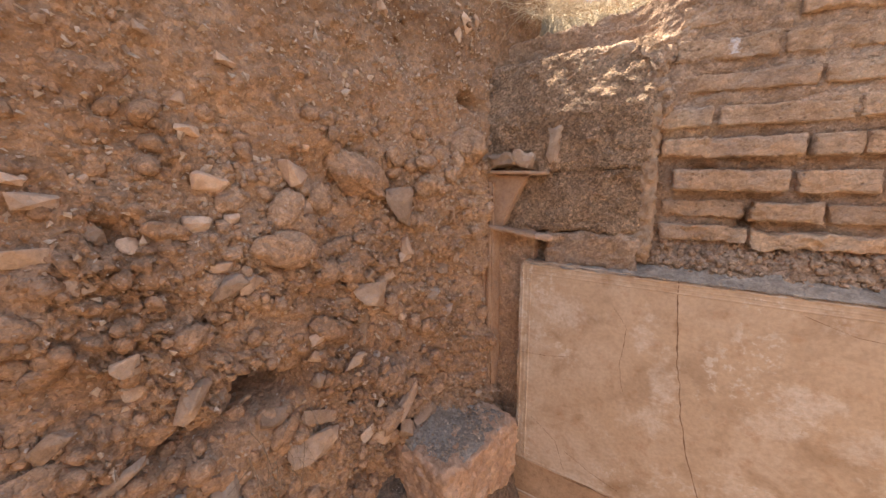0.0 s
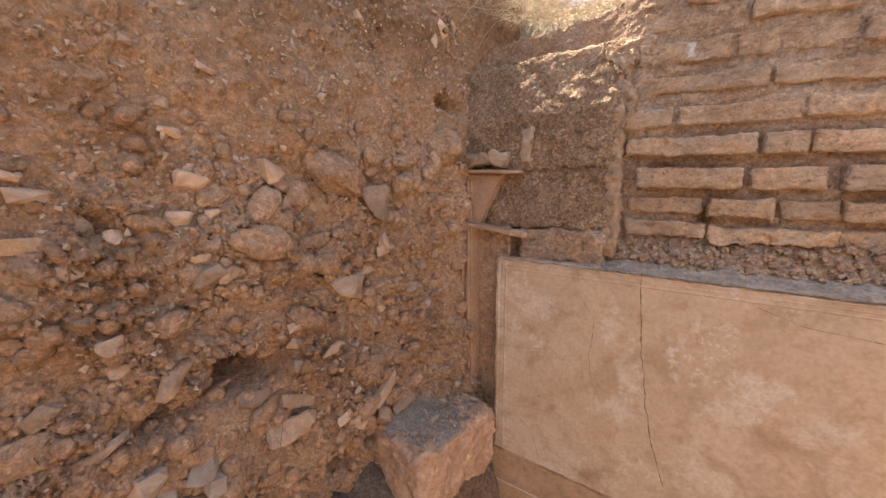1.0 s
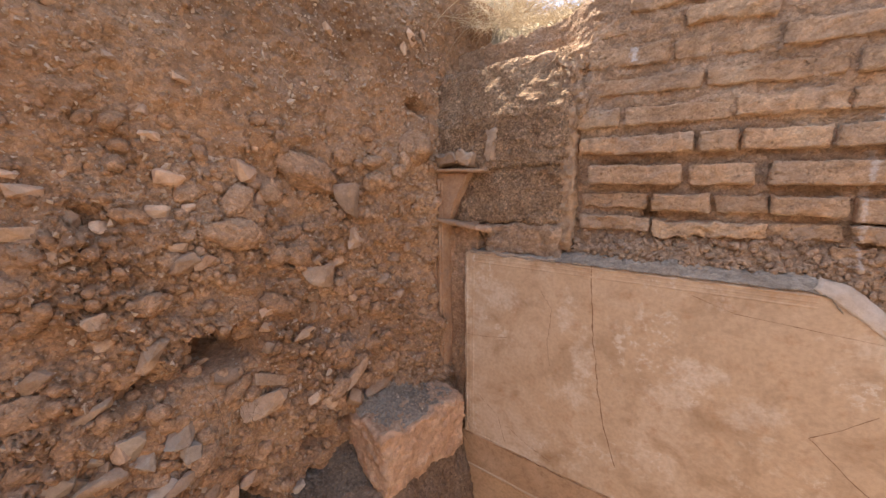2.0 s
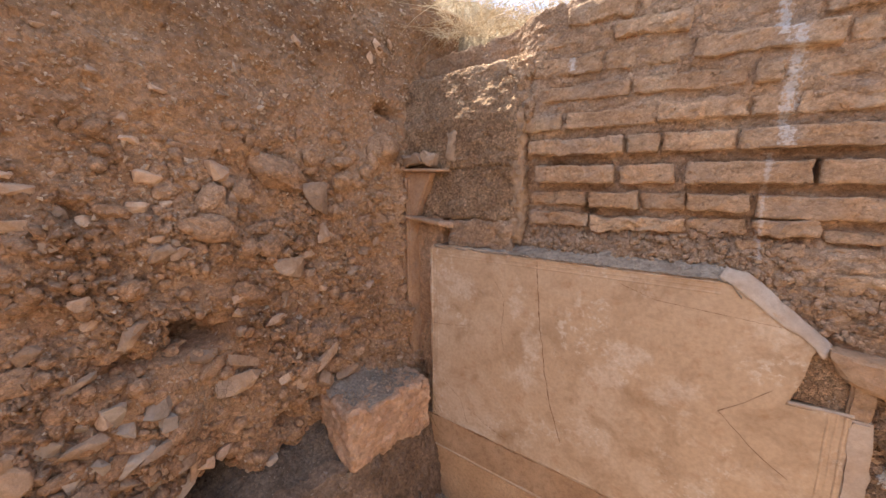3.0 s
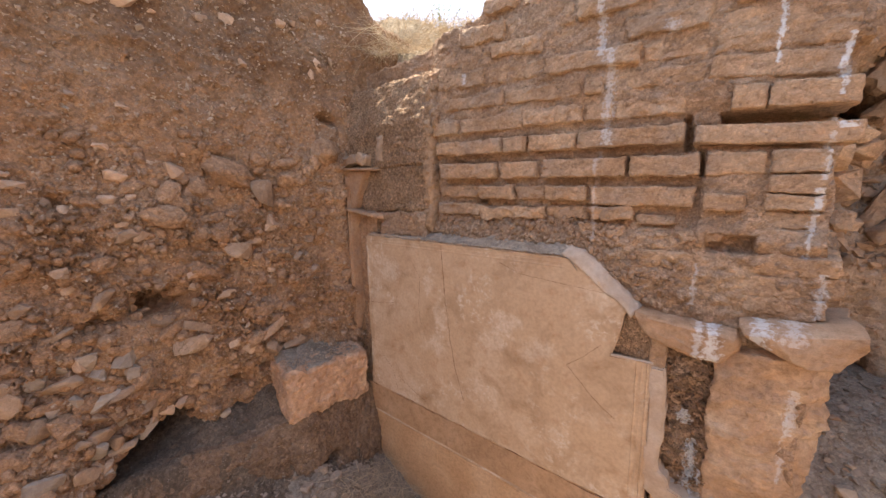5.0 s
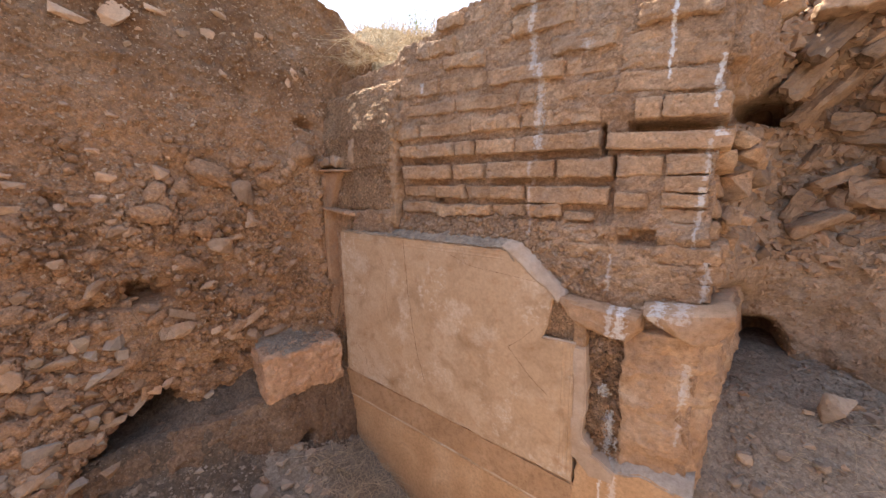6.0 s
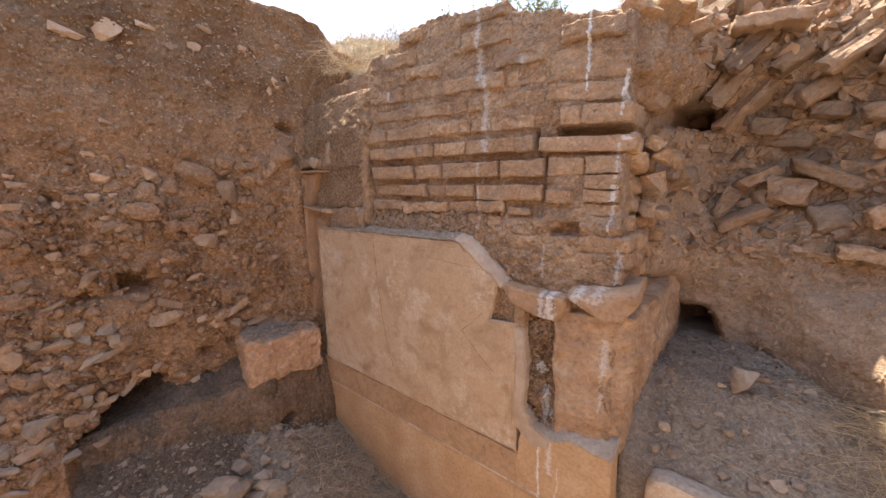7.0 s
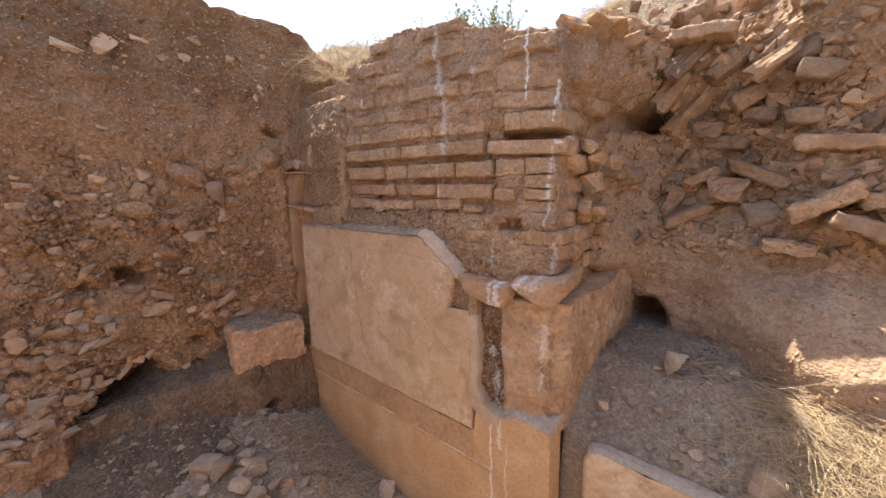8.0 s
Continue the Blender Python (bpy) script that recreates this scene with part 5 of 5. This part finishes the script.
for k, (x, y, s, up) in enumerate(((2.065, 1.99, .060, 1.5), (1.93, 1.85, .03, .8), (2.02, 1.84, .028, .8), (1.82, 1.80, .035, .8), (1.80, 1.74, .028, .8), (1.86, 1.74, .03, .8), (2.02, 1.74, .03, .7), (2.13, 1.76, .03, .7),
                                   (2.36, 1.76, .075, .8), (2.44, 1.74, .04, .8), (2.10, 1.73, .025, .8), (2.22, 1.78, .03, .7), (2.55, 1.90, .05, .6))):
    vs, fs = rock_shape(580 + k, 3, 18)
    ob = mesh_object("loose_stone", [Vector((v[0] * s, v[1] * s * 0.9, v[2] * s * up)) for v in vs], fs, DUSTY, smooth=False)
    ob.matrix_basis = pose(x, y, lie(x, y) + s * up * 0.5, k * 13 % 25, k * 9 % 20, k * 57)
    tagged(ob, "buff stone lying on the grey soil bank", "stone", "stones on the soil bank")
for k in range(34):
    x, y = 1.80 + 0.75 * rnd.random() ** 0.8, rnd.uniform(1.70, 2.12)
    s = 0.010 + 0.020 * rnd.random() ** 1.6
    vs, fs = rock_shape(660 + k % 8, 2, 14)
    ob = mesh_object("loose_stone", [Vector((v[0] * s * 1.2, v[1] * s, v[2] * s * 0.7)) for v in vs], fs, DUSTY if k % 4 else SLAB, smooth=False)
    ob.matrix_basis = pose(x, y, lie(x, y) + s * 0.25, rnd.uniform(-15, 15), rnd.uniform(-15, 15), rnd.uniform(0, 360))
    tagged(ob, "small dusty stone lying on the grey soil bank", "stone", "stones on the soil bank")
spots = []
for k in range(8000):
    if k % 2:
        x, y = rnd.uniform(-0.45, 1.3), rnd.uniform(0.3, 1.5)
    else:
        x, y = rnd.uniform(1.75, 3.0), rnd.uniform(1.69, 2.45)
    s = min(0.028 if k % 2 else 0.018, (0.0036 if k % 2 else 0.0030) * math.exp(rnd.gauss(0.5, 0.65)))
    spots.append(((x, y, lie(x, y) + s * 0.2), (s * 1.2, s, s * 0.7), (rnd.uniform(-0.4, 0.4), rnd.uniform(-0.4, 0.4), rnd.uniform(0, 6))))
tagged(many_rocks("gravel", spots, DUSTY, None, "grey-brown gravel scattered on the soil", 380), category="gravel")
spots = []
for k in range(420):
    p = squared_block.matrix_basis @ Vector((rnd.uniform(-0.21, 0.19), rnd.uniform(-0.12, 0.12), 0.154))
    s = rnd.uniform(0.002, 0.007)
    spots.append((tuple(p), (s * 1.3, s, s * 0.8), (rnd.uniform(0, 3), rnd.uniform(0, 3), 0)))
many_rocks("grit", spots, PEBBLE, squared_block, "pale grit on the soil", 390).matrix_parent_inverse = squared_block.matrix_basis.inverted()


# ---- dry grass, straw, roots ----
def blade(base, way, length, bend, steps=5):
    pts, p, d = [], Vector(base), Vector(way).normalized()
    for i in range(steps + 1):
        pts.append(p.copy())
        d = (d + Vector(bend) / steps).normalized()
        p = p + d * length / steps
    return pts


lines = []
for k in range(9500):
    x, y = rnd.uniform(-0.75, 0.60), rnd.uniform(1.74, 2.9)
    if rnd.random() < 0.15:
        x = rnd.uniform(0.5, 1.6)
    if fb(x, y, 2, 5) < -0.12 and rnd.random() < 0.8:
        continue
    way = (rnd.gauss(0, 0.9), rnd.gauss(-0.1, 0.9), rnd.uniform(0.1, 1.0))
    lines.append((blade((x, y, plateau(x, y) - 0.01), way, 0.04 + 0.22 * rnd.random() ** 2.0, (rnd.gauss(0, 1.2), rnd.gauss(-0.1, 1.1), rnd.gauss(-0.5, 0.7))), rnd.uniform(0.6, 1.7)))
for k in range(200):
    x, y = rnd.uniform(-0.42, -0.12), rnd.uniform(1.66, 1.82)
    lines.append((blade((x, y, 2.60 + 0.5 * max(0, -0.25 - x) + 0.3 * (y - 1.66)), (rnd.gauss(-0.1, 0.9), rnd.uniform(-1, 0.3), rnd.uniform(-0.3, 0.8)), rnd.uniform(0.04, 0.17), (rnd.gauss(0, 1.4), rnd.gauss(0, 1.2), rnd.gauss(-0.4, 0.9))), rnd.uniform(0.5, 1.1)))
for k in range(17000):
    x, y = rnd.uniform(-2.2, 0.9), 2.4 + 4.5 * rnd.random() ** 1.4
    lines.append((blade((x, y, plateau(x, y) - 0.01), (rnd.gauss(0, 0.7), rnd.gauss(-0.1, 0.7), rnd.uniform(0.2, 1.0)), 0.09 + 0.30 * rnd.random() ** 2, (rnd.gauss(0, 1.0), rnd.gauss(0, 1.0), rnd.gauss(-0.5, 0.6)), 3), rnd.uniform(1.2, 3.2)))
# A few long stalks hang out over the corner.
for k in range(9):
    x = rnd.uniform(-0.32, -0.2)
    lines.append((blade((x, 1.72, 2.66 + 0.02 * k), (-0.8, rnd.uniform(-1.0, -0.5), rnd.uniform(-0.35, 0.25)), rnd.uniform(0.14, 0.32), (0.1, 0, rnd.gauss(-0.2, 0.3))), 1.5))
strands("dry_grass", lines, 0.0011, STRAW, "bleached dry grass along the top of the wall", category="grass")
lines = []
for k in range(5000):
    x, y = 0.8 + 1.6 * rnd.random(), 1.75 + 1.6 * rnd.random()
    if x > 1.7:
        y += 0.75
    lines.append((blade((x, y, plateau(x, y)), (rnd.gauss(0, 0.8), rnd.gauss(-0.3, 0.7), rnd.uniform(0.0, 0.6)), rnd.uniform(0.06, 0.2), (rnd.gauss(0, 0.8), rnd.gauss(0, 0.8), -0.6), 4), rnd.uniform(0.6, 1.6)))
strands("dry_grass", lines, 0.0011, STRAW, "bleached dry grass among the stones on top", category="grass")
lines = []
for k in range(900):
    x = -0.12 + 0.75 * rnd.random()
    y = 1.50 - 0.42 * rnd.random() ** 1.3
    a = rnd.uniform(0, 6.28)
    lines.append((blade((x, y, lie(x, y) + 0.010 + 0.035 * rnd.random()), (math.cos(a), math.sin(a), rnd.uniform(0, 0.35)), rnd.uniform(0.05, 0.2), (rnd.gauss(0, 0.6), rnd.gauss(0, 0.6), -0.4)), rnd.uniform(0.5, 1.0)))
strands("straw", lines, 0.0016, STALK, "dull brown straw on the floor along the plaster", category="straw")
lines = []
for k in range(1700):
    x, y = rnd.gauss(2.62, 0.19), rnd.uniform(1.72, 2.10)
    a = rnd.gauss(-0.9, 0.9)
    lines.append((blade((x, y, lie(x, y) + 0.01 + 0.05 * rnd.random()), (math.cos(a), math.sin(a), rnd.uniform(-0.1, 0.5)), rnd.uniform(0.08, 0.3), (rnd.gauss(0, 0.4), rnd.gauss(0, 0.4), -0.35)), rnd.uniform(0.6, 1.3)))
for k in range(40):
    x, y = rnd.uniform(1.85, 2.4), rnd.uniform(1.72, 2.0)
    a = rnd.uniform(-0.6, 0.9)
    lines.append((blade((x, y, lie(x, y) + 0.01), (math.cos(a), math.sin(a), rnd.uniform(0, 0.5)), rnd.uniform(0.1, 0.3), (0, rnd.gauss(0, 0.3), -0.4)), rnd.uniform(0.5, 0.9)))
strands("straw", lines, 0.0010, STRAW, "yellow straw in the sun on the soil bank", category="straw")
lines = []
for k in range(26):
    z = rnd.uniform(0.5, 1.2)
    lines.append((blade((-0.225 + rnd.gauss(0, 0.008), 1.498, z), (rnd.gauss(0.05, 0.25), -0.25, -1), rnd.uniform(0.08, 0.3), (rnd.gauss(0, 0.4), 0.2, -0.3)), rnd.uniform(0.5, 1.1)))
strands("roots", lines, 0.0016, ROOT, "thin dry roots hanging beside the plaster panel", category="roots")
lines = []
for k in range(70):
    y, z = rnd.gauss(0.6, 0.07), rnd.uniform(0.85, 1.3)
    lines.append((blade((west_x(y, z) + 0.01, y, z), (0.6, rnd.gauss(0, 0.5), rnd.gauss(-0.4, 0.5)), rnd.uniform(0.05, 0.18), (0, rnd.gauss(0, 0.8), -0.7)), rnd.uniform(0.4, 0.9)))
for k in range(60):
    y, z = rnd.uniform(0.3, 1.4), rnd.uniform(0.7, 2.0)
    lines.append((blade((west_x(y, z) + 0.004, y, z), (0.5, rnd.gauss(0, 0.6), -0.6), rnd.uniform(0.03, 0.09), (0, rnd.gauss(0, 0.8), -0.4)), rnd.uniform(0.4, 0.8)))
strands("roots", lines, 0.0015, ROOT, "wiry dry roots hanging from the earth face", category="roots")


def weed(x, y, height, seed, shoots=9):
    r = random.Random(seed)
    plant = thing("weed", "dusty green weed growing on top of the wall", "weed", "weeds on top")
    z = plateau(x, y)
    plant.location = (x, y, z)
    stems, verts, faces = [], [], []
    for _ in range(shoots):
        pts = blade((r.gauss(0, 0.004 * shoots), r.gauss(0, 0.02), 0), (r.gauss(0, 0.35), r.gauss(0, 0.35), 1), height * r.uniform(0.6, 1.0), (r.gauss(0, 0.3), r.gauss(0, 0.3), 0), 7)
        stems.append((pts, 1.0))
        for p in pts[1:]:
            for _ in range(10):
                d = Vector((r.gauss(0, 1), r.gauss(0, 1), r.gauss(0.3, 0.6))).normalized()
                side = d.cross(Vector((0, 0.2, 1))).normalized() * 0.0026
                b = len(verts)
                n = r.uniform(0.008, 0.022)
                verts += [p, p + d * n * 0.5 + side, p + d * n, p + d * n * 0.5 - side + Vector((0, 0, 0.002))]
                faces.append((b, b + 1, b + 2, b + 3))
    strands("stem", stems, 0.0018, LEAF, "", "stuff", plant)
    tagged(mesh_object("leaves", verts, faces, LEAF, plant), kind="stuff")
    return plant


for k, (x, y, h, n) in enumerate(((0.42, 2.15, .26, 10), (0.55, 2.3, .28, 10), (1.05, 1.82, .20, 26), (1.16, 1.90, .22, 22), (-0.45, 2.6, .3, 9), (-0.75, 1.5, .16, 12), (0.3, 2.6, .3, 9))):
    weed(x, y, h, 70 + k, n)
